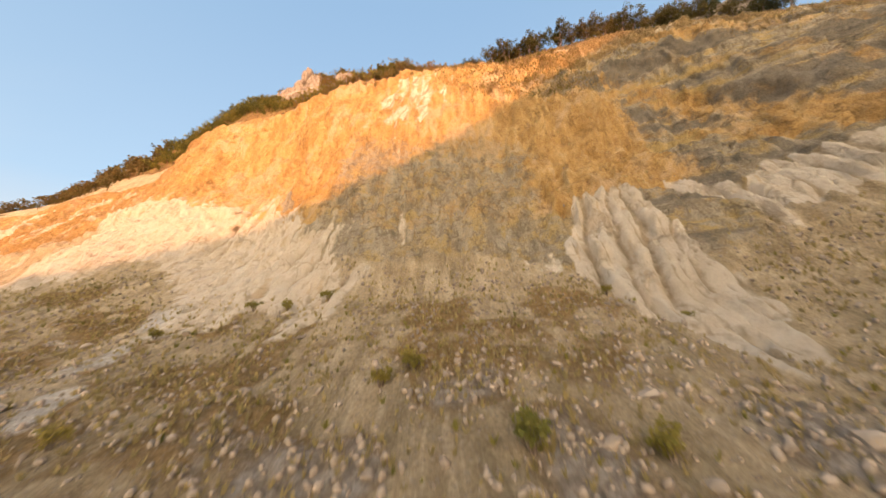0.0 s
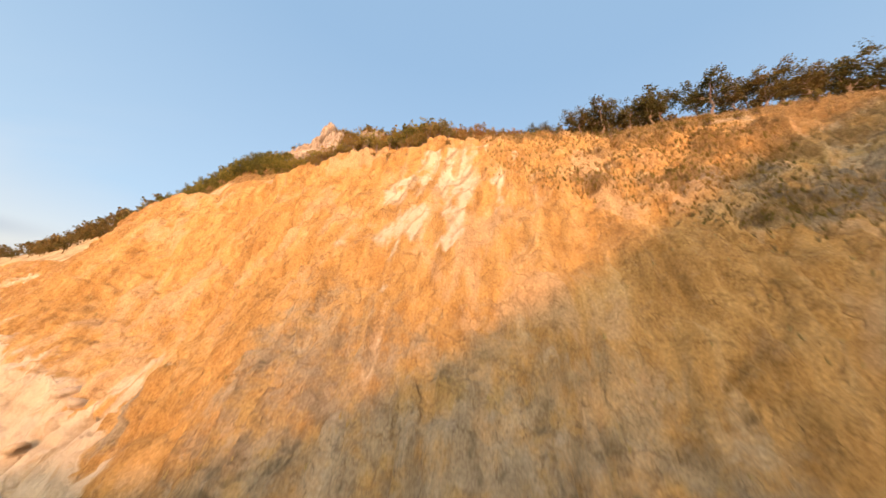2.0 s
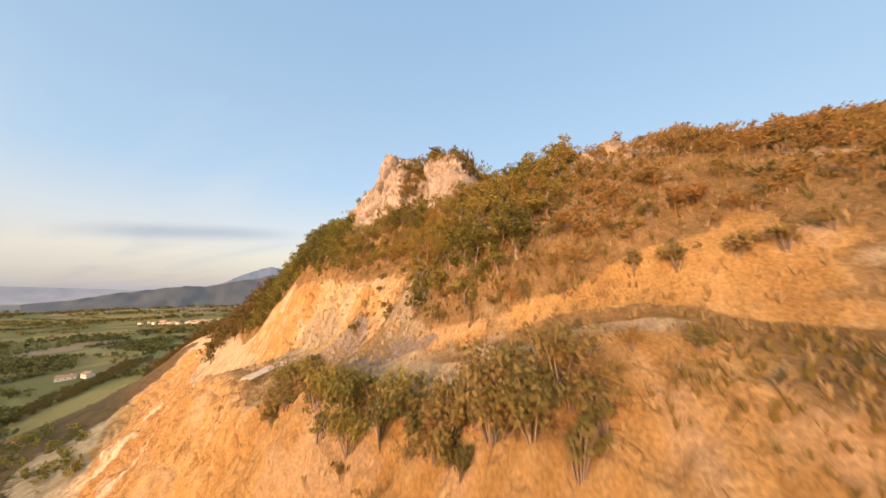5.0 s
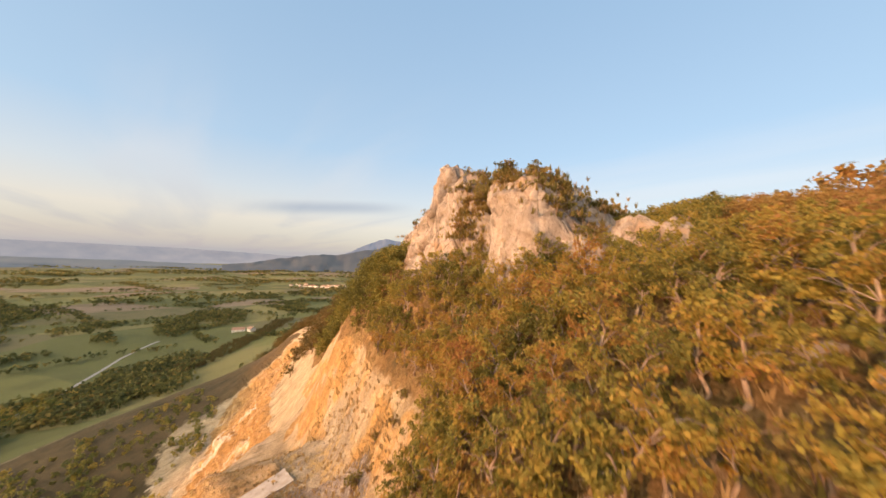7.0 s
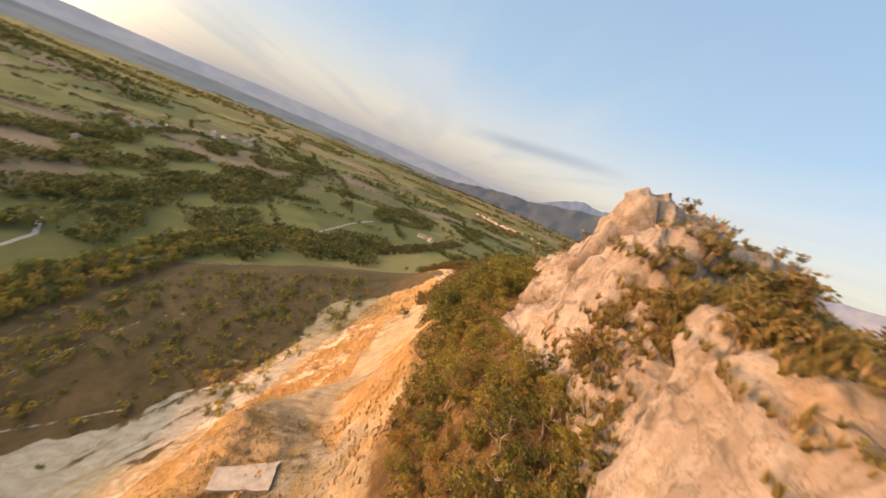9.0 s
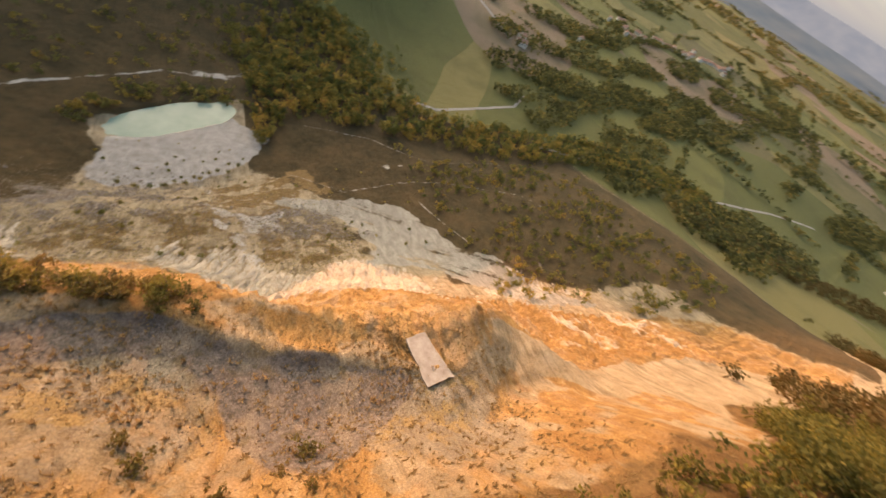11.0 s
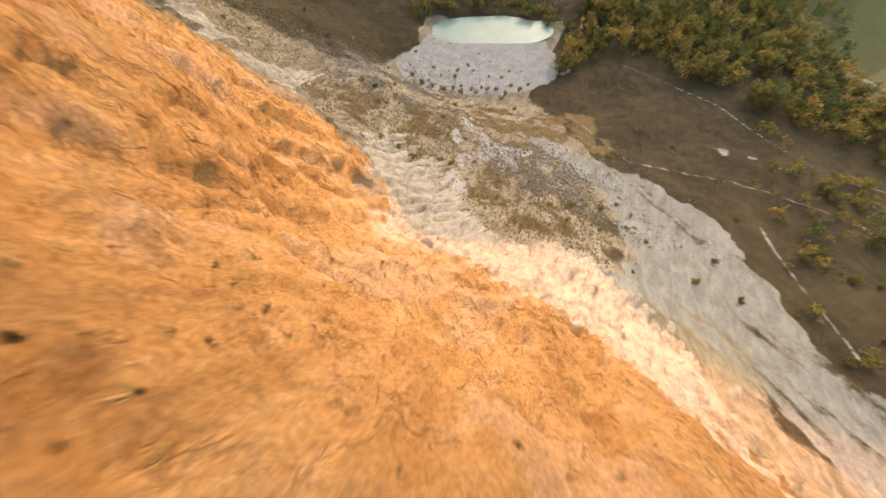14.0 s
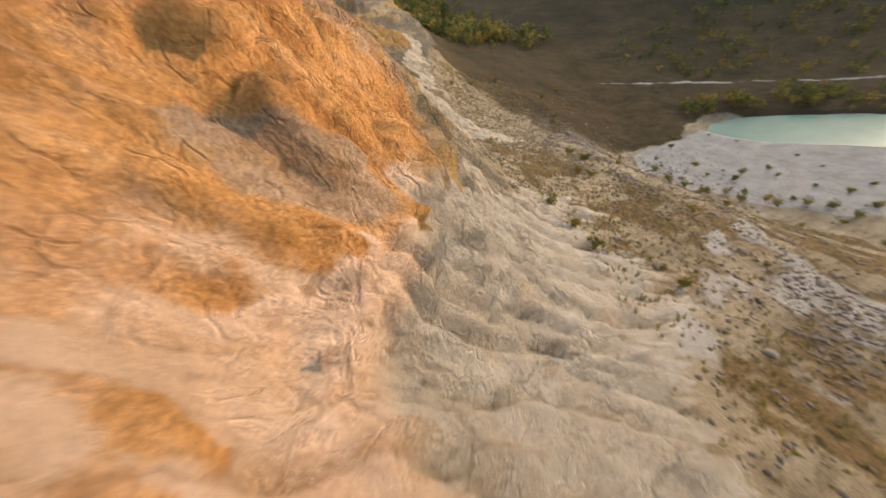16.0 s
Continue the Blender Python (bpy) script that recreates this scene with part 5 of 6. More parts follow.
# shrubs and grass on the crag's head
rng0 = random.Random(5)
rock_bvh = BVHTree.FromPolygons([v.co[:] for v in peak.data.vertices], [tuple(p.vertices) for p in peak.data.polygons])
spots = []
while len(spots) < 170:
    x, y = rng0.uniform(-74, -25), rng0.uniform(112, 142)
    h = rock_bvh.ray_cast(Vector((x, y, 300)), Vector((0, 0, -1)))
    if h[0] and h[1].z > 0.45 and not (-66 < x < -52 and y < 121):
        spots.append((x, y, h[0].z))
plant(shrubs, spots[:58] + [p for p in spots[58:] if p[0] > -50][:40], 6, 0.7, 1.5, 0.1)
saddle = []
for x, y in ((-48.5, 115), (-47, 116), (-45.5, 114.6), (-44.5, 116), (-43, 115.2), (-46, 117.5), (-50, 116.5), (-36, 113.8), (-32.5, 113), (-30, 114.5), (-41, 113.5)) + tuple((rng0.uniform(-50, -33), rng0.uniform(112.5, 119)) for _ in range(26)) + tuple((rng0.uniform(-49, -38), rng0.uniform(111.5, 117)) for _ in range(30)):
    h = rock_bvh.ray_cast(Vector((x, y, 300)), Vector((0, 0, -1)))
    if h[0]:
        saddle.append((x, y, h[0].z))
plant(shrubs, saddle, 7, 1.0, 1.5, 0.15)
tuft_field("crag_scrub", [(p[0] + rng0.gauss(0, 1.6), p[1] + rng0.gauss(0, 1.0), p[2] - 0.1) for p in [q for q in spots if q[0] > -52] + saddle for _ in range(20)], 0.62, SCRUB, 58, "russet heath over the shoulder of the crag", 7)
tuft_field("crag_grass", [(p[0] + rng0.gauss(0, 1.2), p[1] + rng0.gauss(0, 0.9), p[2] - 0.15) for p in spots for _ in range(14)], 0.5, HAY, 41, "tawny grass on the ledges of the crag", 7)


# ---------- woods and hedges farther off ----------
def crown_template(quads, spread, blade, seed):
    """Leaf blades of one crown of unit height, and a thin trunk."""
    rng = random.Random(seed)
    v, f = [], []
    tube(v, f, (0, 0, -0.1), (0.02, 0.01, 0.55), 0.03, 0.015, 4)
    lobes = [Vector((rng.gauss(0, 0.22) * spread, rng.gauss(0, 0.22) * spread, rng.uniform(0.35, 0.85))) for _ in range(7)]
    for _ in range(quads):
        leaf_cluster(v, f, rng.choice(lobes), 0.22 * spread, 1, blade, rng)
    return np.array([tuple(p) for p in v]), np.array(f)


def woodland(name, points, heights, templates, material, label, category, seed):
    """Many trees as one mesh."""
    rng = np.random.default_rng(seed)
    vs, fs, tone, base = [], [], [], 0
    for k, p in enumerate(points):
        tv, tf = templates[k % len(templates)]
        a, h = rng.random() * 6.283, heights[0] + (heights[1] - heights[0]) * rng.random()
        c, s_ = math.cos(a), math.sin(a)
        w = tv * h
        vs.append(np.column_stack([w[:, 0] * c - w[:, 1] * s_ + p[0], w[:, 0] * s_ + w[:, 1] * c + p[1], w[:, 2] + p[2] - 0.1]))
        fs.append(tf + base)
        tone.append(np.full(len(tv), rng.random(), np.float32))
        base += len(tv)
    V, F = np.concatenate(vs), np.concatenate(fs)
    me = bpy.data.meshes.new(name)
    me.vertices.add(len(V))
    me.vertices.foreach_set("co", V.ravel())
    me.loops.add(F.size)
    me.loops.foreach_set("vertex_index", F.ravel().astype(np.int32))
    me.polygons.add(len(F))
    me.polygons.foreach_set("loop_start", np.arange(0, F.size, 4))
    me.update(calc_edges=True)
    me.attributes.new("tone", "FLOAT", "POINT").data.foreach_set("value", np.concatenate(tone))
    me.materials.append(material)
    return tagged(new(name, me), label, category, kind="stuff")


NEAR_CROWN = [crown_template(290, 0.8, 0.082, 300 + k) for k in range(3)]
BACK_CROWN = [crown_template(110, 0.85, 0.14, 305 + k) for k in range(3)]
MID_CROWN = [crown_template(70, 0.9, 0.20, 310 + k) for k in range(4)]
FAR_CROWN = [crown_template(18, 1.1, 0.4, 320 + k) for k in range(3)]
ROUND_CROWN = [crown_template(170, 0.78, 0.105, 314 + k) for k in range(4)]
WOOD_CROWN = [crown_template(9, 1.5, 0.62, 323 + k) for k in range(3)]
VALLEY = foliage_material("valley_leaves", [(0.1, (0.10, 0.12, 0.036)), (0.38, (0.185, 0.185, 0.05)), (0.62, (0.30, 0.25, 0.06)), (0.85, (0.46, 0.32, 0.065)), (0.95, (0.38, 0.20, 0.07))], True)

HEDGE = foliage_material("hedge_leaves", [(0.1, (0.065, 0.075, 0.026)), (0.45, (0.12, 0.12, 0.038)), (0.75, (0.20, 0.17, 0.05)), (0.95, (0.30, 0.21, 0.06))], True)
BROWNS = foliage_material("russet_leaves", [(0.1, (0.10, 0.09, 0.028)), (0.35, (0.19, 0.15, 0.042)), (0.6, (0.29, 0.19, 0.055)), (0.9, (0.28, 0.14, 0.055))])
woodland("crest_wood", [p for p in FAR_OAKS[:2300] if p[0] < -64], (3.2, 5.4), NEAR_CROWN, OAK, "scrub oak wood along the western crest in olive and russet", "wood", 329)
woodland("hill_wood", [p for p in FAR_OAKS[:2300] if -64 <= p[0] < -22], (2.0, 3.7), NEAR_CROWN, OAK, "dense scrub oak wood in olive and russet", "wood", 330)
woodland("slope_wood", [p for p in FAR_OAKS[:2300] if p[0] >= -22], (1.5, 3.2), NEAR_CROWN, BROWNS, "thin russet scrub oak wood on the dry slope", "wood", 331)


def along(line, width, gap, seed, jitter=0.4):
    """Places in a strip along a line of (x, y)."""
    rng = random.Random(seed)
    out = []
    for (ax, ay), (bx, by) in zip(line, line[1:]):
        n = math.hypot(bx - ax, by - ay)
        for _ in range(max(1, int(n * max(width, gap) / (gap * gap)))):
            t, o = rng.random(), rng.uniform(-0.5, 0.5) * width
            x, y = ax + (bx - ax) * t - (by - ay) / n * o, ay + (by - ay) * t + (bx - ax) / n * o
            x, y = x + rng.gauss(0, jitter), y + rng.gauss(0, jitter)
            out.append((x, y, drop(x, y)))
    return out


belt = along([(-40, -70), (-58, -74), (-98, -70), (-146, -54), (-196, -48), (-250, -48), (-300, -44), (-345, -20), (-400, 20)], 38, 3.9, 341)
belt += along([(-48, -62), (-42, -48), (-44, -36)], 10, 3.0, 342)
belt += [tuple(p) for p in scatter(band(GX + 0.25 * (GY + 76), -140, -42, 8) * band(GY, -190, -76, 10) * (N1 > -0.35), 700, 340)]
woodland("valley_wood", belt, (4.2, 9.0), ROUND_CROWN, VALLEY, "belt of olive and golden trees along the foot of the meadow", "wood", 344)
slope = [tuple(p) for p in scatter(smooth(11.3, 12.2, GS) * (GS < 15.3) * band(GX, -345, -122, 8), 1500, 345)]
slope += along([(-330, 20), (-372, 52), (-445, 118), (-540, 175), (-625, 225)], 34, 4.2, 346)
woodland("ridge_wood", slope, (3.6, 6.6), BACK_CROWN, RIM, "mixed autumn wood on the long slope", "wood", 347)
east_wood = [tuple(p) for p in scatter(band(GX, 108, 240, 10) * band(GY, -60, 60, 10), 700, 348)]
woodland("dark_wood", east_wood, (5.0, 9.0), MID_CROWN, VALLEY, "dark wood at the end of the quarry", "wood", 349)
meadow_scrub = [tuple(p) for p in scatter(band(GX, -235, -108, 6) * band(GY, -30, 120, 8) * (GS < 7.6) * (N1 > -0.1), 700, 350)]
meadow_scrub += [tuple(p) for p in scatter(band(GX, -140, 90, 10) * band(GY, -170, -66, 4), 520, 351)]
meadow_scrub += along([(26, -44), (14, -60), (-8, -69), (-36, -68), (-46, -56)], 11, 2.6, 356)
woodland("meadow_scrub", meadow_scrub, (1.4, 4.2), MID_CROWN, VALLEY, "yellow-green scrub over the brown meadow", "wood", 352)
back_wood = [tuple(p) for p in scatter(smooth(14.6, 15.2, GS) * (GS < 16.2) * band(GX, -140, 260, 20), 2600, 353)]
woodland("back_wood", back_wood, (3.5, 5.6), BACK_CROWN, BROWNS, "olive and russet wood over the ridge", "wood", 354)

hedge = []
rng1 = random.Random(77)
for k in range(90):
    x, y = -290 - 1100 * rng1.random() ** 1.6, rng1.uniform(-640, 420)
    a = radians(rng1.choice([18, 24, 30, 108, 114, 120])) + rng1.gauss(0, 0.1)
    n = rng1.uniform(60, 260)
    mid = (x + 0.5 * n * math.cos(a) + rng1.gauss(0, 9), y + 0.5 * n * math.sin(a) + rng1.gauss(0, 9))
    hedge += along([(x, y), mid, (x + n * math.cos(a), y + n * math.sin(a))], rng1.choice([5, 7, 10, 24]), 5.6, 400 + k, 1.2)
for k in range(58):
    x, y = -285 - 620 * rng1.random() ** 1.5, rng1.uniform(-520, 300)
    r = rng1.uniform(14, 44)
    for _ in range(int(r * r / 9)):
        a, q = rng1.random() * 6.283, r * rng1.random() ** 0.5
        px, py = x + 1.6 * q * math.cos(a), y + 0.7 * q * math.sin(a)
        hedge.append((px, py, drop(px, py)))
for k in range(120):
    x, y = -900 - 1900 * rng1.random() ** 1.3, rng1.uniform(-1500, 900)
    a = radians(rng1.choice([15, 24, 33, 105, 115])) + rng1.gauss(0, 0.15)
    n = rng1.uniform(120, 420)
    hedge += along([(x, y), (x + n * math.cos(a), y + n * math.sin(a))], rng1.choice([10, 14, 40]), 9.0, 600 + k, 2.0)
hedge = [p for p in hedge if p[0] + 0.3 * min(p[1], 150) < -265 and p[2] < 0]
far_wood = []
for k in range(46):
    x, y = -1000 - 2400 * rng1.random() ** 1.1, rng1.uniform(-1700, 1300)
    a, q = radians(rng1.choice([70, 80, 90, 100, 112])) + rng1.gauss(0, 0.12), rng1.uniform(260, 900)
    far_wood += along([(x, y), (x + q * math.cos(a), y + q * math.sin(a))], rng1.uniform(50, 120), 19.0, 800 + k, 6.0)
woodland("far_woods", far_wood, (9, 15), WOOD_CROWN, HEDGE, "dark strips of wood far out on the plain", "wood", 358)
woodland("hedgerow", hedge, (4.0, 8.0), FAR_CROWN, HEDGE, "hedges and copses between the valley fields", "hedge", 355)


# ---------- roads in the valley ----------
_r = Nodes("pale_road")
ROAD = _r.done(_r.ramp(_r.noise(0.4, 5), [(0.3, (0.27, 0.245, 0.215)), (0.7, (0.38, 0.35, 0.31))]), 0.9)


def road(line, width, label):
    bm = bmesh.new()
    pts_ = []
    for (ax, ay), (bx, by) in zip(line, line[1:]):
        n = max(2, int(math.hypot(bx - ax, by - ay) / 5))
        pts_ += [(ax + (bx - ax) * k / n, ay + (by - ay) * k / n) for k in range(n)]
    pts_.append(line[-1])
    rows = []
    for k, (x, y) in enumerate(pts_):
        a, b = pts_[max(0, k - 1)], pts_[min(len(pts_) - 1, k + 1)]
        d = Vector((b[0] - a[0], b[1] - a[1])).normalized() * width / 2
        z = max(drop(x - d.y, y + d.x), drop(x, y), drop(x + d.y, y - d.x)) + 0.12
        rows.append([bm.verts.new((x - d.y, y + d.x, z)), bm.verts.new((x + d.y, y - d.x, z)), bm.verts.new((x + d.y * 1.1, y - d.x * 1.1, z - 1.2)), bm.verts.new((x - d.y * 1.1, y + d.x * 1.1, z - 1.2))])
    for a, b in zip(rows, rows[1:]):
        bm.faces.new((a[0], b[0], b[1], a[1]))
        bm.faces.new((a[1], b[1], b[2], a[2]))
        bm.faces.new((a[3], b[3], b[0], a[0]))
    return tagged(part("road", bm, ROAD), label, "road", kind="structure")


road([(-128, -90), (-150, -82), (-187, -92), (-237, -106), (-262, -128)], 2.6, "pale lane through the green fields")
road([(-225, -52), (-248, -44), (-300, -34), (-337, -29), (-400, 6), (-470, 20), (-527, 31), (-600, 60)], 3.0, "pale lane through the green fields")
road([(-300, -235), (-286, -290), (-270, -345), (-290, -420)], 4.0, "pale lane past the farms")


# ---------- houses ----------
_p = Nodes("render_wall")
WALLS = _p.done(_p.mix(_p.random(), (0.72, 0.68, 0.60), (0.60, 0.52, 0.42)), 0.9)
_t = Nodes("roof_tiles")
TILES = _t.done(_t.ramp(_t.noise(0.8, 4), [(0.3, (0.28, 0.15, 0.10)), (0.7, (0.42, 0.26, 0.18))]), 0.9)
_g = Nodes("window_glass")
_g.bsdf.inputs["Specular IOR Level"].default_value = 0.5
GLASS = _g.done((0.05, 0.06, 0.07), 0.1)


def slab_box(bm, x0, x1, y0, y1, z0, z1):
    g = bmesh.ops.create_cube(bm, size=1)
    for v in g["verts"]:
        v.co = ((x0 + x1) / 2 + v.co.x * (x1 - x0), (y0 + y1) / 2 + v.co.y * (y1 - y0), (z0 + z1) / 2 + v.co.z * (z1 - z0))


def make_house(w, d, h):
    root = tagged(new("house"), "small plastered house with a tiled gable roof", "house", "houses in the valley")
    bm = bmesh.new()
    a = [bm.verts.new(p) for p in ((-w / 2, -d / 2, -1.5), (w / 2, -d / 2, -1.5), (w / 2, d / 2, -1.5), (-w / 2, d / 2, -1.5))]
    b = [bm.verts.new(p) for p in ((-w / 2, -d / 2, h), (w / 2, -d / 2, h), (w / 2, d / 2, h), (-w / 2, d / 2, h))]
    r = [bm.verts.new((-w / 2, 0, h + d * 0.28)), bm.verts.new((w / 2, 0, h + d * 0.28))]
    for f in ((a[0], a[1], b[1], b[0]), (a[2], a[3], b[3], b[2]), (a[1], a[2], b[2], r[1], b[1]), (a[3], a[0], b[0], r[0], b[3])):
        bm.faces.new(f)
    part("wall", bm, WALLS, root)
    bm = bmesh.new()
    for s_ in (-1, 1):
        q = [bm.verts.new(p) for p in ((-w / 2 - 0.4, s_ * (d / 2 + 0.5), h - 0.25), (w / 2 + 0.4, s_ * (d / 2 + 0.5), h - 0.25), (w / 2 + 0.4, 0, h + d * 0.28 + 0.05), (-w / 2 - 0.4, 0, h + d * 0.28 + 0.05))]
        t = [bm.verts.new(v.co + Vector((0, 0, 0.25))) for v in q]
        bm.faces.new(t)
        for k in range(4):
            bm.faces.new((q[k], q[(k + 1) % 4], t[(k + 1) % 4], t[k]))
    part("roof", bm, TILES, root, "weathered red tile roof")
    for k in range(3):
        for s_ in (-1, 1):
            bm = bmesh.new()
            x = -w / 3 + k * w / 3
            slab_box(bm, x - 0.5, x + 0.5, s_ * d / 2 - 0.05, s_ * d / 2 + 0.05, h * 0.35, h * 0.72)
            part("window", bm, GLASS, root)
    bm = bmesh.new()
    slab_box(bm, w * 0.2, w * 0.2 + 0.7, 0.4, 1.1, h, h + d * 0.28 + 1.0)
    part("chimney", bm, WALLS, root)
    return root


homes = [make_house(13, 8, 4.5), make_house(9, 7.5, 5.5), make_house(17, 9, 3.6)]
sites = [(-314, -230), (-322, -244), (-286, -333), (-300, -340), (-274, -350), (-600, 153), (-584, 168), (-470, -300)]
rng2 = random.Random(9)
for k in range(34):
    t = rng2.random()
    sites.append((-600 - 420 * t + rng2.gauss(0, 22), -425 + 70 * t + rng2.gauss(0, 26)))
for k in range(30):
    t = rng2.random()
    sites.append((-1480 + 230 * t + rng2.gauss(0, 26), 430 + 205 * t + rng2.gauss(0, 22)))
for k, (x, y) in enumerate(sites):
    at = pose(x, y, drop(x, y) + 0.1, 0, 0, rng2.uniform(0, 180))
    if k < len(homes):
        homes[k].matrix_world = at
    else:
        copy_thing(homes[k % 3], at)


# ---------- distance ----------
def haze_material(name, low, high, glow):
    """Far hills with the evening haze painted on as a faint glow."""
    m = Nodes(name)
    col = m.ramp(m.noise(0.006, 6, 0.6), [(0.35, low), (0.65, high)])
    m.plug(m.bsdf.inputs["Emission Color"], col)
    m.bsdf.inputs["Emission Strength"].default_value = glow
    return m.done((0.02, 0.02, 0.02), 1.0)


def far_hills(name, yaw0, yaw1, dist, foot, tops, material, label, seed):
    """A range of hills on an arc round the place: yaw in degrees, tops as heights along it."""
    n, rows = 160, 14
    v, f = [], []
    for i in range(n + 1):
        t = i / n
        a = radians(yaw0 + (yaw1 - yaw0) * t)
        top = float(np.interp(t, np.linspace(0, 1, len(tops)), tops)) + float(fbm(t * 9, 0.5, 0, 4, seed)) * 0.035 * (max(tops) - foot)
        for j in range(rows + 1):
            u = j / rows
            z = foot + (top - foot) * u ** 1.3
            d = dist + 380 * u + 60 * float(vnoise(t * 30, u * 3, 0, seed + 3))
            v.append((-math.sin(a) * d - 30, math.cos(a) * d + 90, z))
    for i in range(n):
        for j in range(rows):
            k = i * (rows + 1) + j
            f.append((k, k + rows + 1, k + rows + 2, k + 1))
    return tagged(new(name, mesh_from(name, v, f, material, True)), label, "hills", kind="structure")


far_hills("backdrop", 46, 86, 2500, -60, [330, 300, 250, 215, 170, 110, 90, 60, 20, -20], haze_material("hazy_wooded_hills", (0.085, 0.095, 0.11), (0.125, 0.125, 0.125), 0.36), "wooded hills in painted blue evening haze", 501)
far_hills("backdrop", 52, 74, 3600, -60, [420, 380, 300, 330, 260, 140, 60, 0], haze_material("blue_haze_hills", (0.20, 0.23, 0.30), (0.24, 0.26, 0.32), 0.36), "far hills in painted pale blue haze", 502)
# the rosy sunset light on these cliffs is part of the glow colour
far_hills("backdrop", -40, 44, 3900, -60, [420, 440, 400, 380, 350, 380, 400, 330, 300], haze_material("hazy_sunset_range", (0.30, 0.31, 0.38), (0.62, 0.48, 0.44), 0.36), "long plateau far away with painted haze and rosy sunset light on its cliffs", 503)
far_hills("backdrop", 84, 200, 2700, -62, [-30, -12, 0, 6, 2, 10, 14, 8, 16, 20, 24], haze_material("hazy_plain_woods", (0.15, 0.165, 0.185), (0.215, 0.21, 0.205), 0.36), "low wooded swells of the plain in painted evening haze", 505)
far_hills("backdrop", 74, 190, 4100, -80, [60, 90, 95, 88, 92, 100, 110, 120], haze_material("hazy_far_plain", (0.30, 0.30, 0.34), (0.38, 0.36, 0.38), 0.36), "far edge of the plain in painted evening haze", 504)


# ---------- stones ----------
def stone_material():
    m = Nodes("stone")
    tone = m.math("ADD", m.math("MULTIPLY", m.random(), 0.5), m.math("MULTIPLY", m.island, 0.5))
    col = m.mix(m.math("MULTIPLY", m.noise(2.5, 6), 0.5), m.ramp(tone, [(0.1, (0.15, 0.13, 0.105)), (0.5, (0.225, 0.195, 0.16)), (0.9, (0.30, 0.265, 0.225))]), (0.30, 0.20, 0.11))
    return m.done(col, 0.92, m.noise(6, 5), 0.5, 0.08)


STONE = stone_material()


def stone_shape(seed, cuts=1):
    """A broken, angular stone of unit size."""
    rng = random.Random(seed)
    bm = bmesh.new()
    bmesh.ops.create_icosphere(bm, subdivisions=cuts, radius=0.5)
    for _ in range(5):
        n = Vector((rng.gauss(0, 1), rng.gauss(0, 1), rng.gauss(0, 1))).normalized()
        d = rng.uniform(0.22, 0.4)
        for v in bm.verts:
            over = v.co.dot(n) - d
            if over > 0:
                v.co -= n * over
    for v in bm.verts:
        v.co = Vector((v.co.x * 1.2, v.co.y * 0.9, v.co.z * 0.75)) * (1 + rng.uniform(-0.06, 0.06))
    return bm


def stones_stuff(name, points, lo, hi, seed, label):
    rng = np.random.default_rng(seed)
    shapes = []
    for k in range(4):
        bm = stone_shape(seed + k)
        bm.verts.ensure_lookup_table()
        shapes.append((np.array([v.co[:] for v in bm.verts]), np.array([[v.index for v in f.verts] for f in bm.faces])))
        bm.free()
    vs, fs, base = [], [], 0
    for k, p in enumerate(points):
        sv_, sf = shapes[k % 4]
        r = np.array(Euler(rng.random(3) * 6.28).to_matrix())
        size = lo + (hi - lo) * rng.random() ** 5
        vs.append(sv_ @ r.T * size + np.array(p) + np.array([0, 0, 0.12 * size]))
        fs.append(sf + base)
        base += len(sv_)
    V, F = np.concatenate(vs), np.concatenate(fs)
    me = bpy.data.meshes.new(name)
    me.vertices.add(len(V))
    me.vertices.foreach_set("co", V.ravel())
    me.loops.add(F.size)
    me.loops.foreach_set("vertex_index", F.ravel().astype(np.int32))
    me.polygons.add(len(F))
    me.polygons.foreach_set("loop_start", np.arange(0, F.size, 3))
    me.update(calc_edges=True)
    me.materials.append(STONE)
    return tagged(new(name, me), label, "stones", kind="stuff")


rub = np.clip(G["rubble"], 0, 1)
stones_stuff("scree", scatter((rub * band(GX, -90, 60, 5) + 0.14 * talus) * (G["marl"] < 0.3), 26000, 601), 0.09, 0.66, 602, "loose grey and tan stones over the quarry floor")
stones_stuff("road_stones", scatter(np.clip(G["gravel"], 0, 1) + 0.6 * band(GS, 11.5, 12.3, 0.1) * band(GX, -66, -24, 4), 5200, 603), 0.05, 0.27, 604, "pale broken stones along the terrace road")
stones_stuff("fallen_stones", scatter(band(GS, 6.2, 7.1, 0.1) * band(GX, -16, 45, 5) * (G["marl"] < 0.5), 900, 605), 0.12, 0.6, 606, "stones gathered along the foot of the cliff")
boulders = []
for k in range(5):
    b = part("boulder", stone_shape(620 + k, 2), STONE)
    tagged(b, "grey angular boulder lying on the scree", "boulder", "boulders on the quarry floor")
    boulders.append(b)
spots = [tuple(p) for p in spread_out(scatter(rub * band(GX, -80, 50, 5), 300, 611), 2.6)[:52]]
spots += [(7.0, 14.8, drop(7.0, 14.8)), (12, 21, drop(12, 21)), (-13, 22, drop(-13, 22)), (-20, 27, drop(-20, 27)), (-38, 35, drop(-38, 35))]
spots += [tuple(p) for p in spread_out(scatter(band(GX, 0, 60, 5) * band(GY, -14, 18, 3), 60, 612), 3)[:26]]
rng3 = random.Random(12)
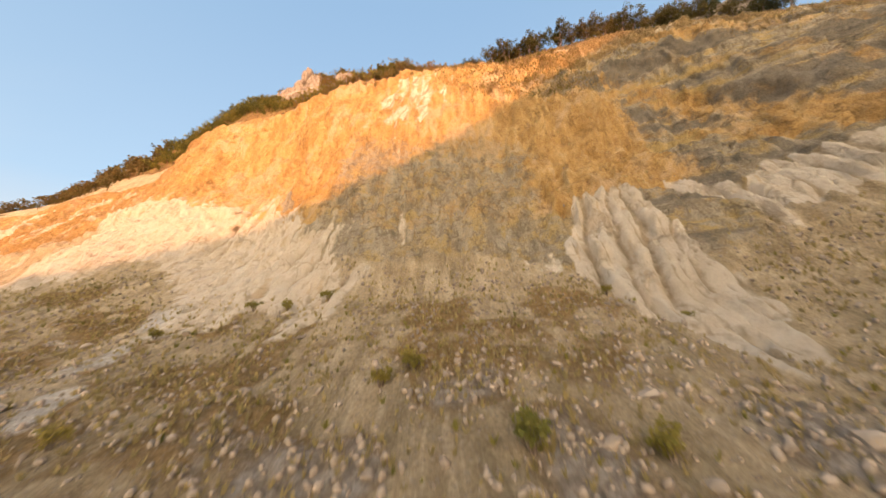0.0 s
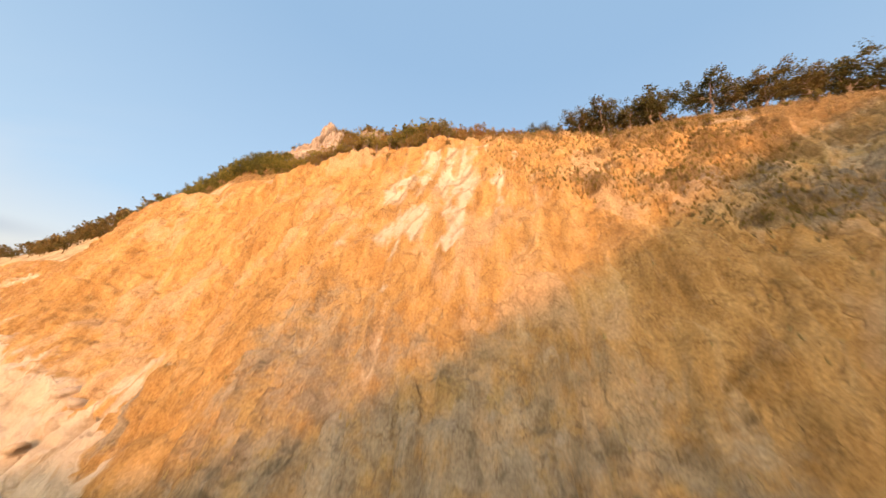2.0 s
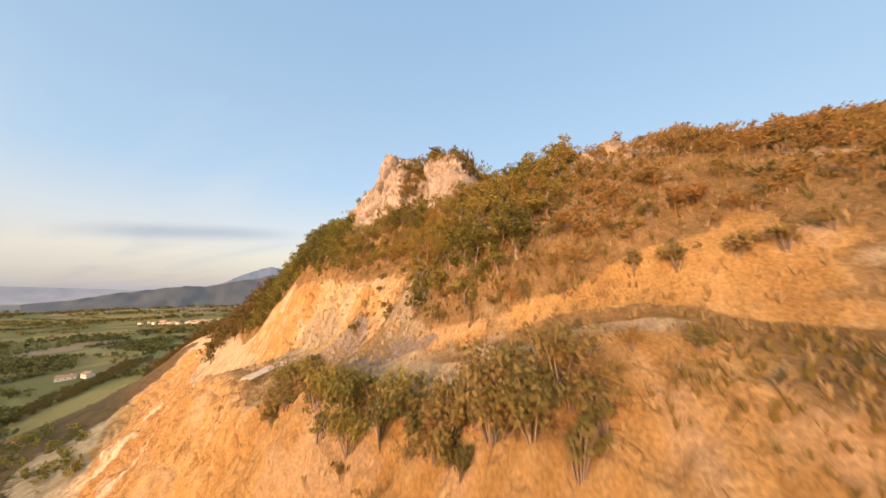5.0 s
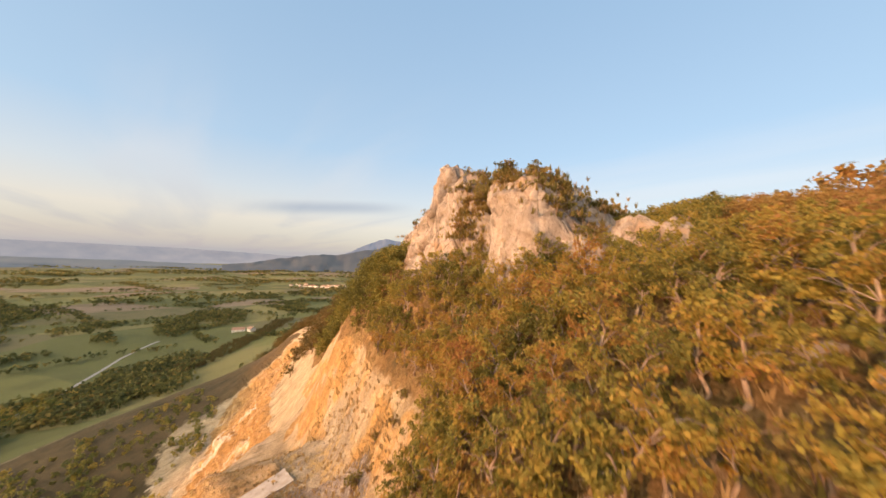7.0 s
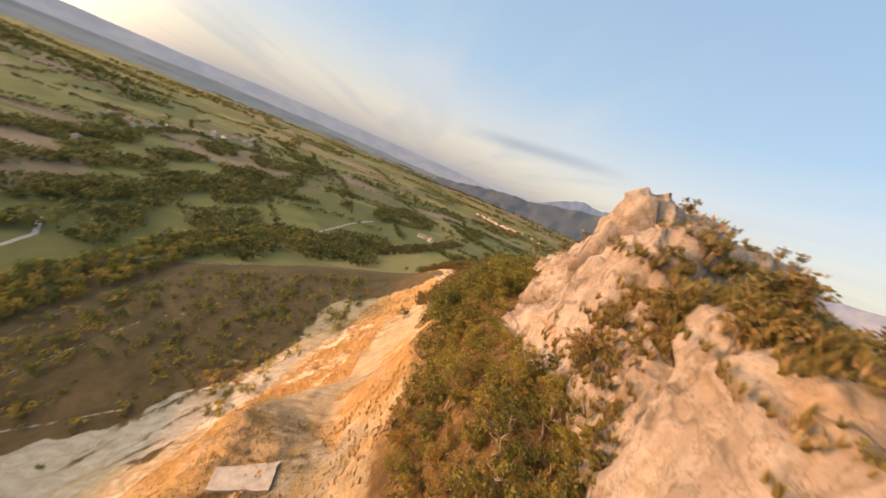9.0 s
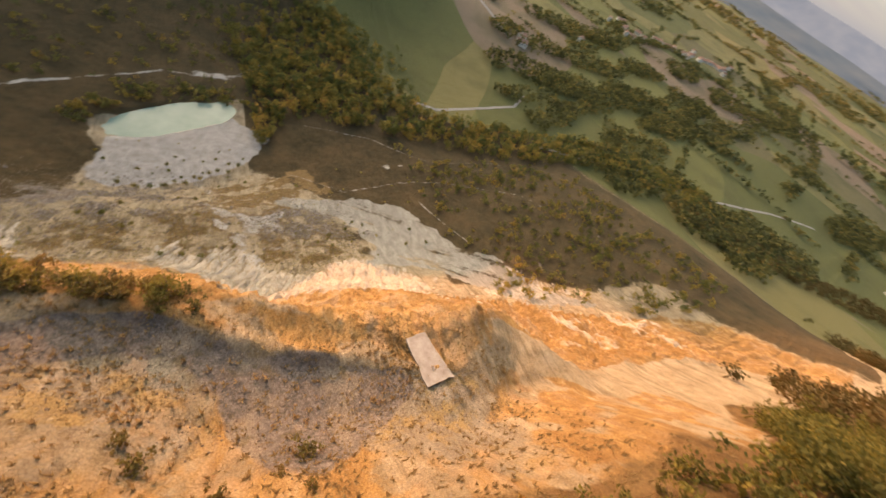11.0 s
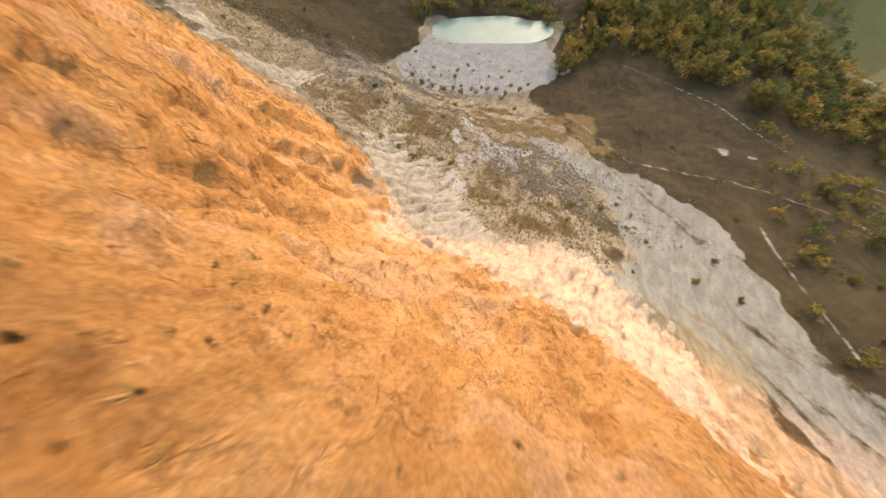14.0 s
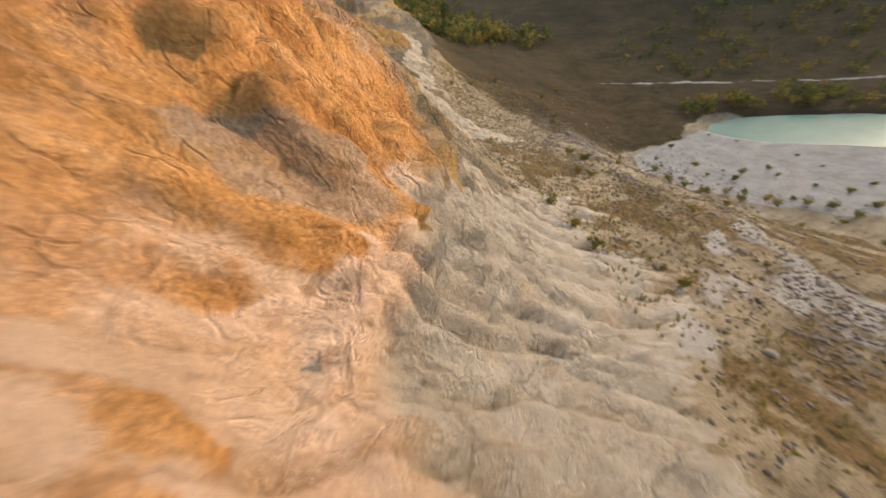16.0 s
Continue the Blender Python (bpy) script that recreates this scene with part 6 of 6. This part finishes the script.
for k, p in enumerate(spots):
    s_ = rng3.uniform(0.45, 1.15)
    at = pose(p[0], p[1], p[2] + 0.1 * s_, rng3.uniform(-20, 20), rng3.uniform(-20, 20), rng3.uniform(0, 360)) @ Matrix.Scale(s_, 4)
    if k < 5:
        boulders[k].matrix_world = at
    else:
        o = boulders[k % 5].copy()
        scene.collection.objects.link(o)
        o.matrix_world = at


def fallen_block(x, y, size, layer, seed, label):
    """A large broken block that has come to rest on the ledge, of the same rock as the face above."""
    bm = stone_shape(seed, 4)
    for v in bm.verts:
        v.co *= 1 + 0.16 * noise.fractal(v.co * 2.2 + Vector((seed, 0, 0)), 0.8, 2.1, 5)
    block = part("fallen_block", bm, LAND)
    for f in block.data.polygons:
        f.use_smooth = True
    block.data.attributes.new(layer, "FLOAT", "POINT").data.foreach_set("value", [1.0] * len(block.data.vertices))
    block.matrix_world = pose(x, y, drop(x, y) + 0.02 * size, 8, -10, seed * 47) @ Matrix.Diagonal((size, size, 0.8 * size, 1.0))
    return tagged(block, label, "boulder", "fallen blocks under the face")


fallen_block(-41.3, 64.0, 2.2, "marl", 641, "rounded pale orange rock block fallen at the face")
fallen_block(-43.3, 64.7, 2.0, "marl", 645, "rounded pale orange rock block fallen at the face")
fallen_block(-42.2, 61.5, 2.0, "marl", 643, "pale angular marl block lying on the slope")


# ---------- concrete pad on the terrace ----------
def build_pad():
    _c = Nodes("old_concrete")
    mat = _c.done(_c.ramp(_c.noise(0.9, 7, 0.65), [(0.3, (0.27, 0.23, 0.19)), (0.6, (0.40, 0.36, 0.31)), (0.8, (0.48, 0.45, 0.40))]), 0.9, _c.noise(6, 5), 0.4, 0.05)
    corners = [(-55.9, 89.0), (-58.6, 88.7), (-60.1, 95.0), (-56.4, 95.2)]
    seats = corners + [(-57.8, 92)]
    plane = np.linalg.lstsq(np.array([(x, y, 1) for x, y in seats]), np.array([drop(x, y) for x, y in seats]), rcond=None)[0]
    bm = bmesh.new()
    rng = random.Random(4)
    ring = []
    for (ax, ay), (bx, by) in zip(corners, corners[1:] + corners[:1]):
        for k in range(5):
            t = k / 5
            ring.append((ax + (bx - ax) * t + rng.gauss(0, 0.07), ay + (by - ay) * t + rng.gauss(0, 0.07)))
    up = [bm.verts.new((x, y, plane[0] * x + plane[1] * y + plane[2] + 0.26 + 0.03 * rng.random())) for x, y in ring]
    down = [bm.verts.new((v.co.x, v.co.y, v.co.z - 1.2)) for v in up]
    bm.faces.new(up[::-1])
    for k in range(len(ring)):
        j = (k + 1) % len(ring)
        bm.faces.new((up[k], up[j], down[j], down[k]))
    bmesh.ops.recalc_face_normals(bm, faces=bm.faces)
    return tagged(part("concrete_pad", bm, mat), "pale worn concrete pad at the end of the terrace", "pad")


build_pad()
